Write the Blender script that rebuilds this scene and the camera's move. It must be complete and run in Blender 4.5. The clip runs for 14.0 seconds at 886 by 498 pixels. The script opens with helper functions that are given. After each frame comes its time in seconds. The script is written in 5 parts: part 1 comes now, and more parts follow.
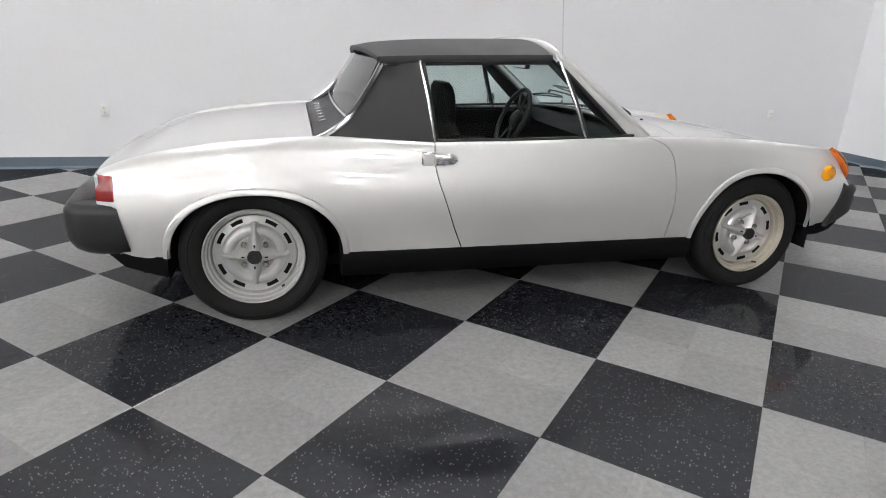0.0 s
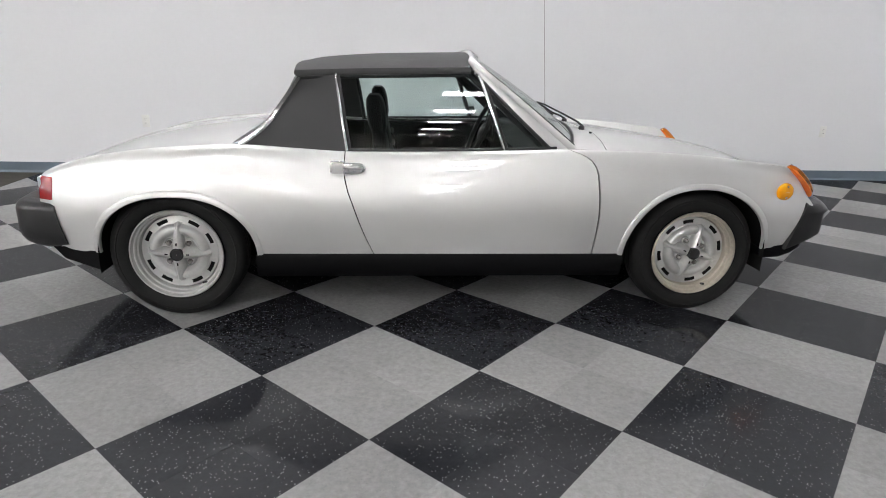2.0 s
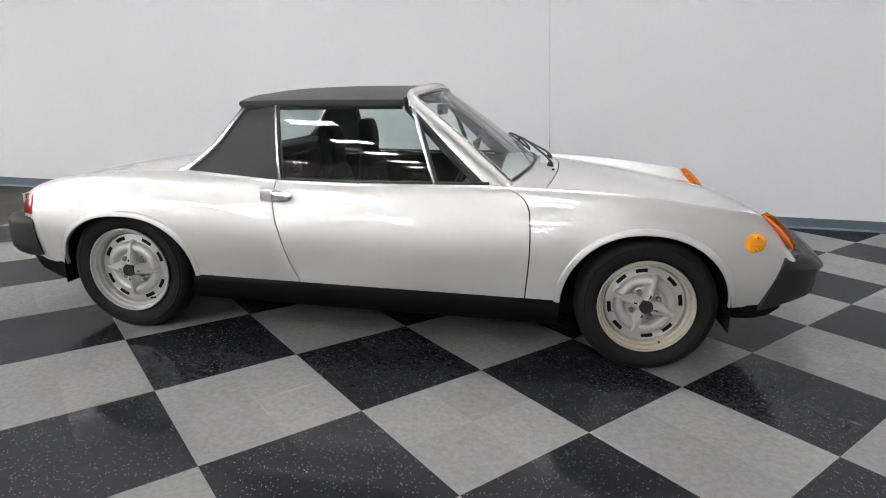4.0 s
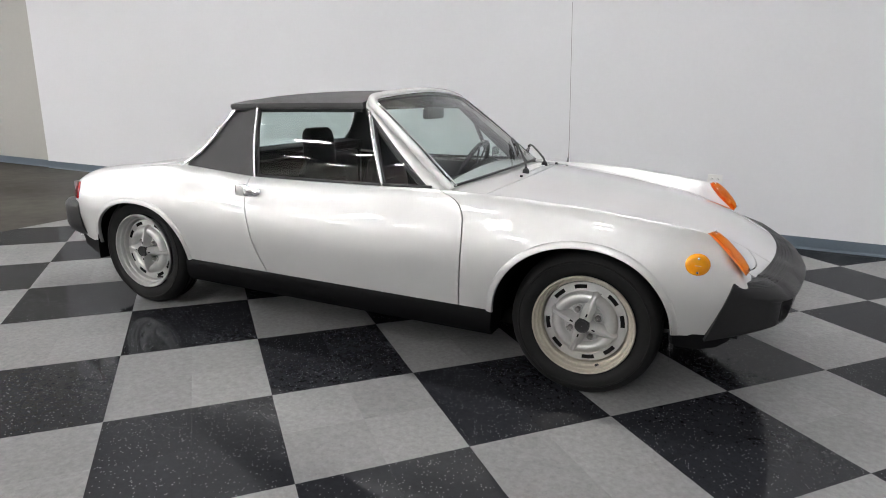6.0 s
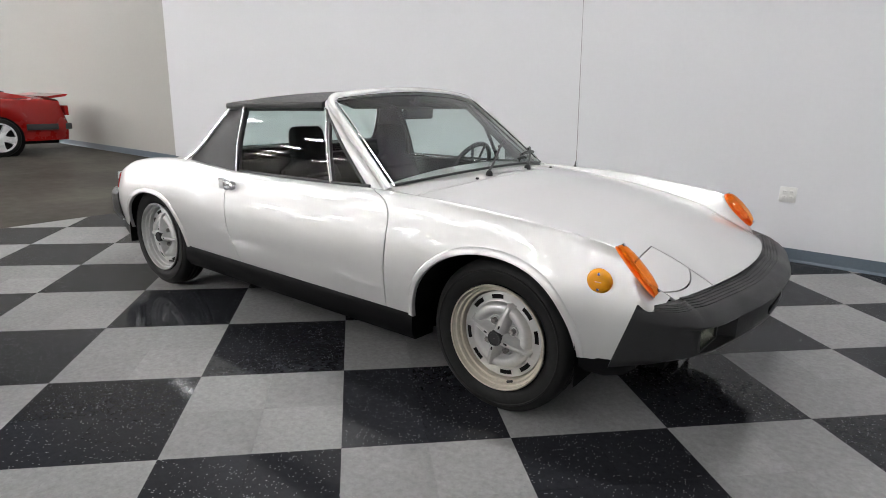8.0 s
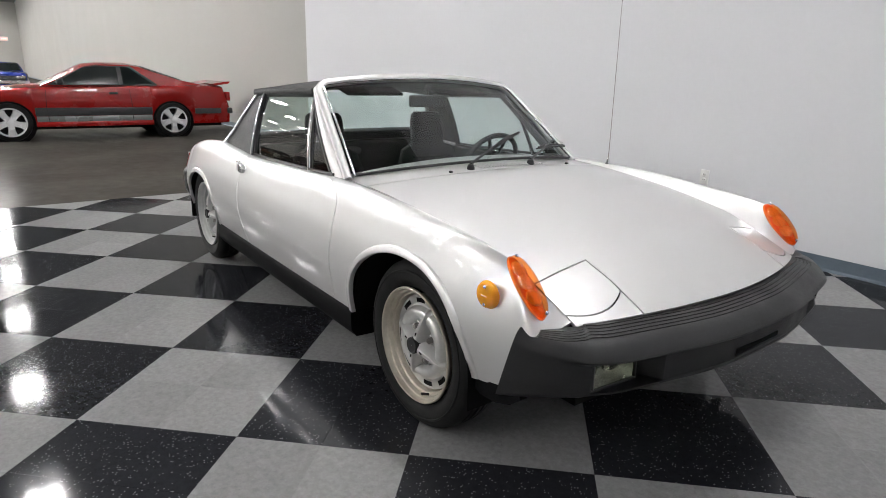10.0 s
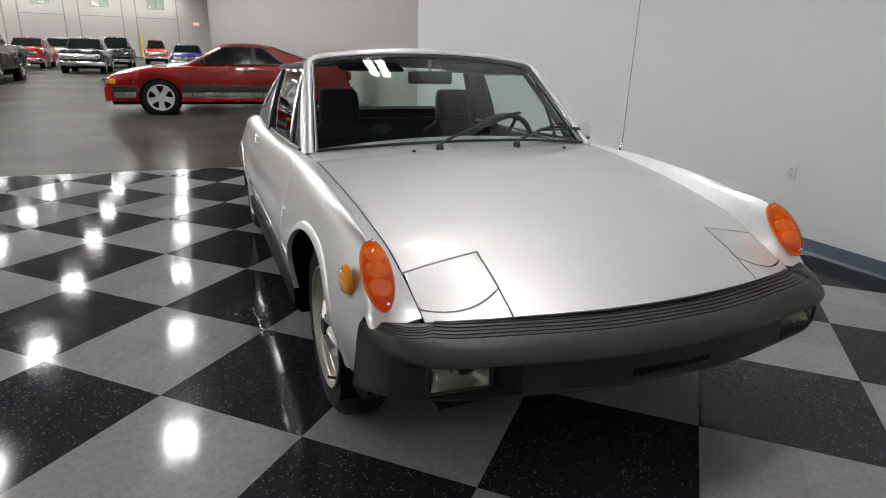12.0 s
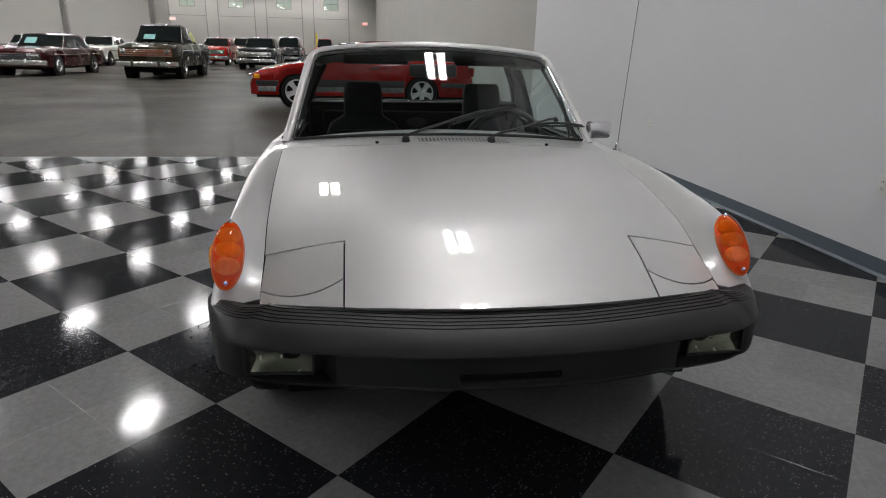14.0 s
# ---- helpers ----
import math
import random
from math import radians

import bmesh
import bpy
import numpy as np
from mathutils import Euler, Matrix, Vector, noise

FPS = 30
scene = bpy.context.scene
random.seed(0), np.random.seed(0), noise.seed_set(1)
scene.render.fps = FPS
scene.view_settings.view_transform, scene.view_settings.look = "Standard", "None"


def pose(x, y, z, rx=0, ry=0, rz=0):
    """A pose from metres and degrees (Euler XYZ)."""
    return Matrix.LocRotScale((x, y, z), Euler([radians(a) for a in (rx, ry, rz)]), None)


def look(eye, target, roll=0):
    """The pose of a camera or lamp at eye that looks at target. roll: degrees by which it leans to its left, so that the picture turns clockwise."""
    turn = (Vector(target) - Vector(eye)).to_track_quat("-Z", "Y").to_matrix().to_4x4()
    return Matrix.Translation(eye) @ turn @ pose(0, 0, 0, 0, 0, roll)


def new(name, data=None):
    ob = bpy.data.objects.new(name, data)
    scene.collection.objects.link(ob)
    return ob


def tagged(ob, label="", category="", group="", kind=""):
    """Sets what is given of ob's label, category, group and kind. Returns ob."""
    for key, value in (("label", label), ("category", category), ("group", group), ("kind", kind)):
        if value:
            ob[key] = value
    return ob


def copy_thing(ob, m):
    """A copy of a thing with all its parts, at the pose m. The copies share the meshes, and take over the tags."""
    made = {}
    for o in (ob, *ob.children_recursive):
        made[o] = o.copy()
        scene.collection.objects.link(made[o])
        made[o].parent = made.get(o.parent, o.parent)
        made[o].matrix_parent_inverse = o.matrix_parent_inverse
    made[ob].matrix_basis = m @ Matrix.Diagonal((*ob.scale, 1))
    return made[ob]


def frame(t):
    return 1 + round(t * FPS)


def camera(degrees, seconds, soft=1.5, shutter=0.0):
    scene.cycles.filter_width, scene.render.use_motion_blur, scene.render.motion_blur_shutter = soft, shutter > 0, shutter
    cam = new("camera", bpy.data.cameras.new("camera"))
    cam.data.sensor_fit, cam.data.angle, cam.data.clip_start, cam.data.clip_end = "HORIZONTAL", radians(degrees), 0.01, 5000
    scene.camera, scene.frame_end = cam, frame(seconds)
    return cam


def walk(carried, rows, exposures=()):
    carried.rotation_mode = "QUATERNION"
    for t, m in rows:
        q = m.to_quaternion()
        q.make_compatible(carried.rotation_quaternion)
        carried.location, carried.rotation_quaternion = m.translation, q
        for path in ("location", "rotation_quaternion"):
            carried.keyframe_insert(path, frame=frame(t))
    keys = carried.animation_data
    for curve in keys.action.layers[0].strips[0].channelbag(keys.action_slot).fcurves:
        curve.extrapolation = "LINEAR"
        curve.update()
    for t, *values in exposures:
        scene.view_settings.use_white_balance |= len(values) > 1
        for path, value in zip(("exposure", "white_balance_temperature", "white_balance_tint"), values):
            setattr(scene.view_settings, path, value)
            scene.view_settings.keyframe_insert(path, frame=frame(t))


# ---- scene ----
cam = camera(73.0, 14.0, soft=0.95)
PATH = [
    (0, (-1.042, -3.251, 1.196), (-0.573, -1.423, 0.535), 2.2),
    (0.5, (-0.846, -3.327, 1.197), (-0.445, -1.483, 0.535), 1.9),
    (1, (-0.644, -3.387, 1.2), (-0.326, -1.526, 0.539), 1.7),
    (1.5, (-0.439, -3.429, 1.204), (-0.211, -1.553, 0.551), 1.5),
    (2, (-0.228, -3.442, 1.212), (-0.071, -1.549, 0.586), 1.5),
    (2.5, (0.001, -3.424, 1.214), (0.075, -1.508, 0.644), 1.5),
    (3, (0.232, -3.392, 1.213), (0.206, -1.466, 0.675), 1.4),
    (5.5, (1.383, -3.156, 1.209), (0.72, -1.34, 0.695), 1.5),
    (6, (1.599, -3.076, 1.209), (0.832, -1.301, 0.699), 1.4),
    (6.5, (1.801, -2.984, 1.208), (0.923, -1.26, 0.7), 1.4),
    (7, (2.006, -2.869, 1.207), (1.026, -1.201, 0.701), 1.3),
    (7.5, (2.194, -2.732, 1.206), (1.117, -1.125, 0.7), 1.3),
    (8, (2.337, -2.58, 1.203), (1.169, -1.037, 0.697), 1.3),
    (10.5, (2.913, -1.655, 1.209), (1.314, -0.597, 0.639), 1.6),
    (11, (2.983, -1.472, 1.2), (1.339, -0.497, 0.61), 1.7),
    (11.5, (3.04, -1.3, 1.197), (1.34, -0.435, 0.597), 1.6),
    (12, (3.095, -1.128, 1.194), (1.341, -0.388, 0.581), 1.6),
    (12.5, (3.149, -0.937, 1.193), (1.358, -0.308, 0.561), 1.5),
    (13, (3.199, -0.751, 1.193), (1.372, -0.237, 0.561), 1.4),
    (13.5, (3.244, -0.572, 1.191), (1.387, -0.183, 0.558), 1.4),
    (14, (3.285, -0.374, 1.191), (1.406, -0.103, 0.559), 1.4),
]
walk(cam, [(t, look(eye, target, roll)) for t, eye, target, roll in PATH],
     exposures=[(0, 0.98), (8, 0.86), (10.5, 0.80), (11, 0.72), (12, 0.38), (13, 0.06), (14, -0.1)])

# ---- world and exposure ----
world = bpy.data.worlds.new("world")
scene.world = world
world.use_nodes = True
sky = world.node_tree.nodes.new("ShaderNodeTexSky")
sky.sky_type, sky.sun_disc = "NISHITA", False
sky.sun_elevation, sky.sun_rotation = radians(40), radians(200)
world.node_tree.links.new(sky.outputs[0], world.node_tree.nodes["Background"].inputs[0])
world.node_tree.nodes["Background"].inputs[1].default_value = 0.1
LAMP_POWER = 64.0

# ---- materials ----


def nodes_of(name):
    m = bpy.data.materials.new(name)
    m.use_nodes = True
    t = m.node_tree
    return m, t, t.nodes["Principled BSDF"]


def link(t, a, b):
    t.links.new(a, b)


def coords(t, scale=1.0, kind="Object"):
    tc = t.nodes.new("ShaderNodeTexCoord")
    mp = t.nodes.new("ShaderNodeMapping")
    mp.inputs["Scale"].default_value = (scale, scale, scale) if isinstance(scale, (int, float)) else scale
    link(t, tc.outputs[kind], mp.inputs[0])
    return mp.outputs[0]


def noise_node(t, vec, scale, detail=4.0, rough=0.6):
    n = t.nodes.new("ShaderNodeTexNoise")
    n.inputs["Scale"].default_value, n.inputs["Detail"].default_value, n.inputs["Roughness"].default_value = scale, detail, rough
    link(t, vec, n.inputs["Vector"])
    return n.outputs["Fac"]


def ramp(t, fac, *stops):
    r = t.nodes.new("ShaderNodeValToRGB")
    e = r.color_ramp.elements
    while len(e) < len(stops):
        e.new(0.5)
    for el, (p, c) in zip(e, stops):
        el.position = p
        el.color = (*c, 1) if isinstance(c, tuple) else (c, c, c, 1)
    link(t, fac, r.inputs[0])
    return r.outputs[0]


def bump(t, bsdf, height, strength, distance):
    b = t.nodes.new("ShaderNodeBump")
    b.inputs["Strength"].default_value, b.inputs["Distance"].default_value = strength, distance
    link(t, height, b.inputs["Height"])
    link(t, b.outputs[0], bsdf.inputs["Normal"])
    return b


def surface(name, colour, rough=0.5, metal=0.0, vary=0.12, big=1.5, grain=60.0, relief=0.0, relief_scale=200.0, coat=0.0, rough_vary=0.08, specular=0.5):
    """A plain surface with stains at a large scale, grain at a small one, and a fine relief."""
    m, t, b = nodes_of(name)
    v = coords(t)
    n1, n2 = noise_node(t, v, big), noise_node(t, v, grain, 3)
    mix = t.nodes.new("ShaderNodeMath")
    mix.operation = "ADD"
    link(t, n1, mix.inputs[0]), link(t, n2, mix.inputs[1])
    lo, hi = tuple(c * (1 - vary) for c in colour), tuple(min(1, c * (1 + vary)) for c in colour)
    half = t.nodes.new("ShaderNodeMath")
    half.operation = "MULTIPLY"
    half.inputs[1].default_value = 0.5
    link(t, mix.outputs[0], half.inputs[0])
    link(t, ramp(t, half.outputs[0], (0.3, lo), (0.7, hi)), b.inputs["Base Color"])
    link(t, ramp(t, n1, (0.3, max(0.01, rough - rough_vary)), (0.7, min(1, rough + rough_vary))), b.inputs["Roughness"])
    b.inputs["Metallic"].default_value, b.inputs["Coat Weight"].default_value = metal, coat
    b.inputs["Coat Roughness"].default_value = 0.04
    b.inputs["Specular IOR Level"].default_value = specular
    if relief:
        bump(t, b, noise_node(t, v, relief_scale, 2), relief, 0.002)
    return m


def metallic_paint(name, colour, metal=0.75, rough=0.34):
    m, t, b = nodes_of(name)
    v = coords(t)
    fl = t.nodes.new("ShaderNodeTexVoronoi")
    fl.inputs["Scale"].default_value = 900
    link(t, v, fl.inputs["Vector"])
    dust = noise_node(t, v, 3.0, 5)
    c = ramp(t, fl.outputs["Distance"], (0.0, tuple(x * 0.93 for x in colour)), (0.8, tuple(min(1, x * 1.05) for x in colour)))
    link(t, c, b.inputs["Base Color"])
    link(t, ramp(t, dust, (0.3, rough - 0.03), (0.7, rough + 0.04)), b.inputs["Roughness"])
    b.inputs["Metallic"].default_value = metal
    b.inputs["Coat Weight"].default_value, b.inputs["Coat Roughness"].default_value = 1.0, 0.02
    bump(t, b, noise_node(t, v, 260.0, 2), 0.02, 0.0006)
    return m


def glass_sheet(name, tint, ior=1.5):
    """A thin sheet: tinted see-through, with a mirror sheen by Fresnel."""
    m, t, b = nodes_of(name)
    t.nodes.remove(b)
    tr, gl, lw, mx = (t.nodes.new("ShaderNode" + k) for k in ("BsdfTransparent", "BsdfGlossy", "LayerWeight", "MixShader"))
    tr.inputs[0].default_value = (*tint, 1)
    gl.inputs["Roughness"].default_value = 0.01
    lw.inputs[0].default_value = 0.5
    p5, fit5 = t.nodes.new("ShaderNodeMath"), t.nodes.new("ShaderNodeMath")
    p5.operation, p5.inputs[1].default_value = "POWER", 5.0
    fit5.operation, fit5.inputs[1].default_value, fit5.inputs[2].default_value = "MULTIPLY_ADD", 0.9, 0.07
    link(t, lw.outputs["Facing"], p5.inputs[0]), link(t, p5.outputs[0], fit5.inputs[0])
    link(t, fit5.outputs[0], mx.inputs[0]), link(t, tr.outputs[0], mx.inputs[1]), link(t, gl.outputs[0], mx.inputs[2])
    link(t, mx.outputs[0], t.nodes["Material Output"].inputs[0])
    return m


def glow(name, colour, power):
    m, t, b = nodes_of(name)
    b.inputs["Base Color"].default_value = (0.8, 0.8, 0.8, 1)
    b.inputs["Emission Color"].default_value = (*colour, 1)
    b.inputs["Emission Strength"].default_value = power
    return m


def waxed(t, b, rough, low, high):
    """A polish over the surface: a mirror sheen that grows from low to high towards grazing sight."""
    b.inputs["Specular IOR Level"].default_value = 0.0
    b.inputs["Roughness"].default_value = 0.8
    gl, lw, mx, p4, mad = (t.nodes.new("ShaderNode" + k) for k in ("BsdfGlossy", "LayerWeight", "MixShader", "Math", "Math"))
    lw.inputs[0].default_value = 0.5
    p4.operation, p4.inputs[1].default_value = "POWER", 4.0
    mad.operation, mad.inputs[1].default_value, mad.inputs[2].default_value = "MULTIPLY_ADD", high - low, low
    link(t, lw.outputs["Facing"], p4.inputs[0]), link(t, p4.outputs[0], mad.inputs[0])
    link(t, rough, gl.inputs["Roughness"])
    link(t, mad.outputs[0], mx.inputs[0]), link(t, b.outputs[0], mx.inputs[1]), link(t, gl.outputs[0], mx.inputs[2])
    link(t, mx.outputs[0], t.nodes["Material Output"].inputs[0])
    return gl


def vinyl_tile(name, ground, chip_light, chip_dark, light_amount):
    """Composition floor tile: mottled ground with small chips, waxed, scuffed."""
    m, t, b = nodes_of(name)
    geo = t.nodes.new("ShaderNodeNewGeometry")
    ob = t.nodes.new("ShaderNodeObjectInfo")
    add = t.nodes.new("ShaderNodeVectorMath")
    add.operation = "ADD"
    link(t, geo.outputs["Position"], add.inputs[0])
    off = t.nodes.new("ShaderNodeMath")
    off.operation = "ADD"
    link(t, ob.outputs["Random"], off.inputs[0]), link(t, geo.outputs["Random Per Island"], off.inputs[1])
    comb = t.nodes.new("ShaderNodeCombineXYZ")
    link(t, off.outputs[0], comb.inputs[2])
    link(t, comb.outputs[0], add.inputs[1])
    v = add.outputs[0]
    mott = noise_node(t, v, 45, 5, 0.7)
    base = ramp(t, mott, (0.25, tuple(c * 0.80 for c in ground)), (0.75, tuple(c * 1.2 for c in ground)))
    stretch = t.nodes.new("ShaderNodeMapping")
    stretch.inputs["Scale"].default_value, stretch.inputs["Rotation"].default_value = (1.0, 0.72, 0.2), (0, 0, 0.9)
    link(t, v, stretch.inputs[0])
    vo = t.nodes.new("ShaderNodeTexVoronoi")
    vo.inputs["Scale"].default_value = 140
    link(t, stretch.outputs[0], vo.inputs["Vector"])
    pick = t.nodes.new("ShaderNodeSeparateColor")
    link(t, vo.outputs["Color"], pick.inputs[0])

    def chips(lo, reach):
        a = t.nodes.new("ShaderNodeMath")
        a.operation, a.inputs[1].default_value = "GREATER_THAN", lo
        link(t, pick.outputs[0], a.inputs[0])
        d = t.nodes.new("ShaderNodeMath")
        d.operation, d.inputs[1].default_value = "LESS_THAN", reach
        link(t, vo.outputs["Distance"], d.inputs[0])
        e = t.nodes.new("ShaderNodeMath")
        e.operation = "MULTIPLY"
        link(t, a.outputs[0], e.inputs[0]), link(t, d.outputs[0], e.inputs[1])
        return e.outputs[0]

    def over(fac, low, colour, amount):
        k = t.nodes.new("ShaderNodeMath")
        k.operation, k.inputs[1].default_value = "MULTIPLY", amount
        link(t, fac, k.inputs[0])
        x = t.nodes.new("ShaderNodeMix")
        x.data_type = "RGBA"
        link(t, k.outputs[0], x.inputs["Factor"]), link(t, low, x.inputs["A"])
        x.inputs["B"].default_value = (*colour, 1)
        return x.outputs["Result"]

    c = over(chips(1 - light_amount, 0.25), base, chip_light, 0.7)
    c = over(chips(0.55, 0.2), c, chip_dark, 0.35)
    tone = t.nodes.new("ShaderNodeHueSaturation")
    two = t.nodes.new("ShaderNodeMath")
    two.operation, two.inputs[1].default_value = "MULTIPLY_ADD", 0.16
    two.inputs[2].default_value = 0.92
    link(t, off.outputs[0], two.inputs[0])
    link(t, two.outputs[0], tone.inputs["Value"])
    link(t, c, tone.inputs["Color"])
    link(t, tone.outputs[0], b.inputs["Base Color"])
    scuff = noise_node(t, geo.outputs["Position"], 2.2, 6, 0.65)
    fine = noise_node(t, geo.outputs["Position"], 30, 4, 0.7)
    wear = t.nodes.new("ShaderNodeMath")
    wear.operation, wear.inputs[1].default_value = "MULTIPLY_ADD", 0.35
    link(t, fine, wear.inputs[0]), link(t, scuff, wear.inputs[2])
    gl = waxed(t, b, ramp(t, wear.outputs[0], (0.42, 0.045), (0.95, 0.125)), 0.046, 0.25)
    wave = noise_node(t, geo.outputs["Position"], 7, 3)
    relief = bump(t, b, wave, 0.08, 0.004)
    link(t, relief.outputs[0], gl.inputs["Normal"])
    return m


def concrete(name):
    m, t, b = nodes_of(name)
    v = coords(t)
    n = noise_node(t, v, 0.5, 4, 0.5)
    n2 = noise_node(t, v, 7, 4, 0.6)
    a = t.nodes.new("ShaderNodeMath")
    a.operation = "MULTIPLY_ADD"
    a.inputs[1].default_value = 0.35
    link(t, n2, a.inputs[0]), link(t, n, a.inputs[2])
    link(t, ramp(t, a.outputs[0], (0.3, (0.030, 0.028, 0.024)), (0.65, (0.056, 0.052, 0.045)), (1.0, (0.090, 0.084, 0.072))), b.inputs["Base Color"])
    waxed(t, b, ramp(t, n, (0.3, 0.16), (0.7, 0.27)), 0.02, 0.16)
    return m


M = dict(
    paint=metallic_paint("silver_paint", (0.63, 0.628, 0.621), 0.57, 0.43),
    vinyl=surface("black_vinyl", (0.024, 0.024, 0.025), 0.54, vary=0.2, grain=300, relief=0.5, relief_scale=700),
    rubber=surface("black_rubber", (0.011, 0.011, 0.012), 0.46, specular=0.42, vary=0.25, big=6, grain=120, relief=0.2, relief_scale=700),
    rocker=surface("satin_black", (0.004, 0.004, 0.0045), 0.5, vary=0.2, specular=0.06),
    tyre=surface("tyre_rubber", (0.0075, 0.0075, 0.0075), 0.7, specular=0.25, vary=0.3, big=8, relief=0.3, relief_scale=300),
    dark=surface("underside_black", (0.006, 0.006, 0.006), 0.9, vary=0.2, specular=0.1),
    chrome=surface("chrome", (0.86, 0.86, 0.87), 0.20, metal=1.0, vary=0.04, rough_vary=0.03),
    rim=surface("silver_wheel_paint", (0.54, 0.54, 0.53), 0.34, metal=0.6, vary=0.08, big=8, rough_vary=0.03),
    champagne=surface("aged_wheel_paint", (0.56, 0.515, 0.435), 0.35, metal=0.6, vary=0.12, big=8, rough_vary=0.03),
    black=surface("matt_black_plastic", (0.012, 0.012, 0.013), 0.45, vary=0.2),
    cloth=surface("black_leatherette", (0.0035, 0.0035, 0.004), 0.55, vary=0.25, specular=0.12),
    carpet=surface("dark_carpet", (0.014, 0.014, 0.014), 0.95, vary=0.35, grain=300),
    glass=glass_sheet("tinted_glass", (0.80, 0.88, 0.86)),
    clear=glass_sheet("clear_lens", (0.9, 0.92, 0.9)),
    fog_glass=glass_sheet("ribbed_glass", (0.80, 0.82, 0.76)),
    orange_glass=glass_sheet("orange_glass", (0.98, 0.50, 0.11)),
    bulb_orange=surface("orange_inner_lens", (0.80, 0.42, 0.16), 0.25, vary=0.1, big=40, coat=0.5),
    reflector=surface("lamp_reflector", (0.72, 0.72, 0.69), 0.20, metal=0.7, vary=0.15, big=30, rough_vary=0.1),
    mirror=surface("mirror_glass", (0.85, 0.85, 0.86), 0.02, metal=1.0, vary=0.01, rough_vary=0.005),
    wall_grey=surface("pale_grey_wall_paint", (0.70, 0.705, 0.725), 0.62, vary=0.02, big=0.5, grain=30, relief=0.12, relief_scale=160),
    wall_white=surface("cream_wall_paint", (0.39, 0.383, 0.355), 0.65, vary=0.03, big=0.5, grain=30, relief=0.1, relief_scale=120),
    ceiling=surface("ceiling_deck", (0.16, 0.16, 0.155), 0.8, vary=0.05),
    base=surface("slate_vinyl_skirting", (0.105, 0.135, 0.165), 0.4, vary=0.1, big=2),
    steel=surface("painted_steel", (0.22, 0.21, 0.20), 0.5, vary=0.15),
    white_plastic=surface("white_plastic", (0.72, 0.72, 0.70), 0.4, vary=0.03),
    tile_dark=vinyl_tile("black_floor_tile", (0.017, 0.0177, 0.0205), (0.34, 0.345, 0.36), (0.008, 0.008, 0.010), 0.24),
    tile_light=vinyl_tile("grey_floor_tile", (0.205, 0.205, 0.204), (0.285, 0.28, 0.275), (0.11, 0.11, 0.11), 0.16),
    concrete=concrete("polished_concrete"),
    lamp=glow("lamp_tube", (1.0, 0.985, 0.985), LAMP_POWER),
)


def lens_material(name, colour):
    m, t, b = nodes_of(name)
    v = coords(t)
    link(t, ramp(t, noise_node(t, v, 30, 2), (0.3, tuple(c * 0.85 for c in colour)), (0.7, colour)), b.inputs["Base Color"])
    b.inputs["Roughness"].default_value = 0.12
    b.inputs["Coat Weight"].default_value = 0.6
    b.inputs["Subsurface Weight"].default_value = 0.25
    b.inputs["Subsurface Radius"].default_value = (0.02, 0.008, 0.003)
    w = t.nodes.new("ShaderNodeTexWave")
    w.bands_direction = "DIAGONAL"
    w.inputs["Scale"].default_value = 45
    link(t, v, w.inputs["Vector"])
    bump(t, b, w.outputs["Fac"], 0.05, 0.001)
    return m


M["amber"] = lens_material("amber_lens", (0.90, 0.36, 0.012))
M["orange"] = lens_material("orange_lens", (0.85, 0.20, 0.02))
M["red_lens"] = lens_material("red_lens", (0.30, 0.006, 0.006))

# ---- mesh helpers ----


def bm_grid(fn, us, vs, close_u=False):
    """A sheet of quads: fn(u, v) over two lists."""
    bm = bmesh.new()
    rows = [[bm.verts.new(fn(u, v)) for v in vs] for u in us]
    n = len(us)
    for i in range(n if close_u else n - 1):
        a, b = rows[i], rows[(i + 1) % n]
        for j in range(len(vs) - 1):
            bm.faces.new((a[j], b[j], b[j + 1], a[j + 1]))
    return bm


def outward(bm, centre):
    bm.normal_update()
    c = Vector(centre)
    if sum(f.normal.dot(f.calc_center_median() - c) * f.calc_area() for f in bm.faces) < 0:
        bmesh.ops.reverse_faces(bm, faces=bm.faces)
    return bm


def clean(bm, dist=1e-5):
    bmesh.ops.remove_doubles(bm, verts=bm.verts, dist=dist)
    bmesh.ops.recalc_face_normals(bm, faces=bm.faces)
    return bm


def bm_loft(rings, cap=True, closed=True):
    """Skin over a list of rings of equally many points."""
    bm = bmesh.new()
    rows = [[bm.verts.new(p) for p in ring] for ring in rings]
    k = len(rows[0])
    for a, b in zip(rows, rows[1:]):
        for j in range(k if closed else k - 1):
            bm.faces.new((a[j], a[(j + 1) % k], b[(j + 1) % k], b[j]))
    if cap and closed:
        bm.faces.new(rows[0][::-1])
        bm.faces.new(rows[-1])
    bmesh.ops.recalc_face_normals(bm, faces=bm.faces)
    return bm


def bm_tube(points, radius, segs=8, flat=1.0, up=(0, 0, 1), taper=None):
    """A bar swept along points; flat squeezes it along its second axis."""
    pts = [Vector(p) for p in points]
    rings = []
    for i, p in enumerate(pts):
        d = (pts[min(i + 1, len(pts) - 1)] - pts[max(i - 1, 0)]).normalized()
        a = d.cross(Vector(up))
        if a.length < 1e-4:
            a = d.cross(Vector((0, 1, 0)))
        a.normalize()
        b = a.cross(d).normalized()
        r = radius if taper is None else radius + (taper - radius) * i / (len(pts) - 1)
        rings.append([p + a * r * math.cos(2 * math.pi * k / segs) + b * r * flat * math.sin(2 * math.pi * k / segs) for k in range(segs)])
    return bm_loft(rings)


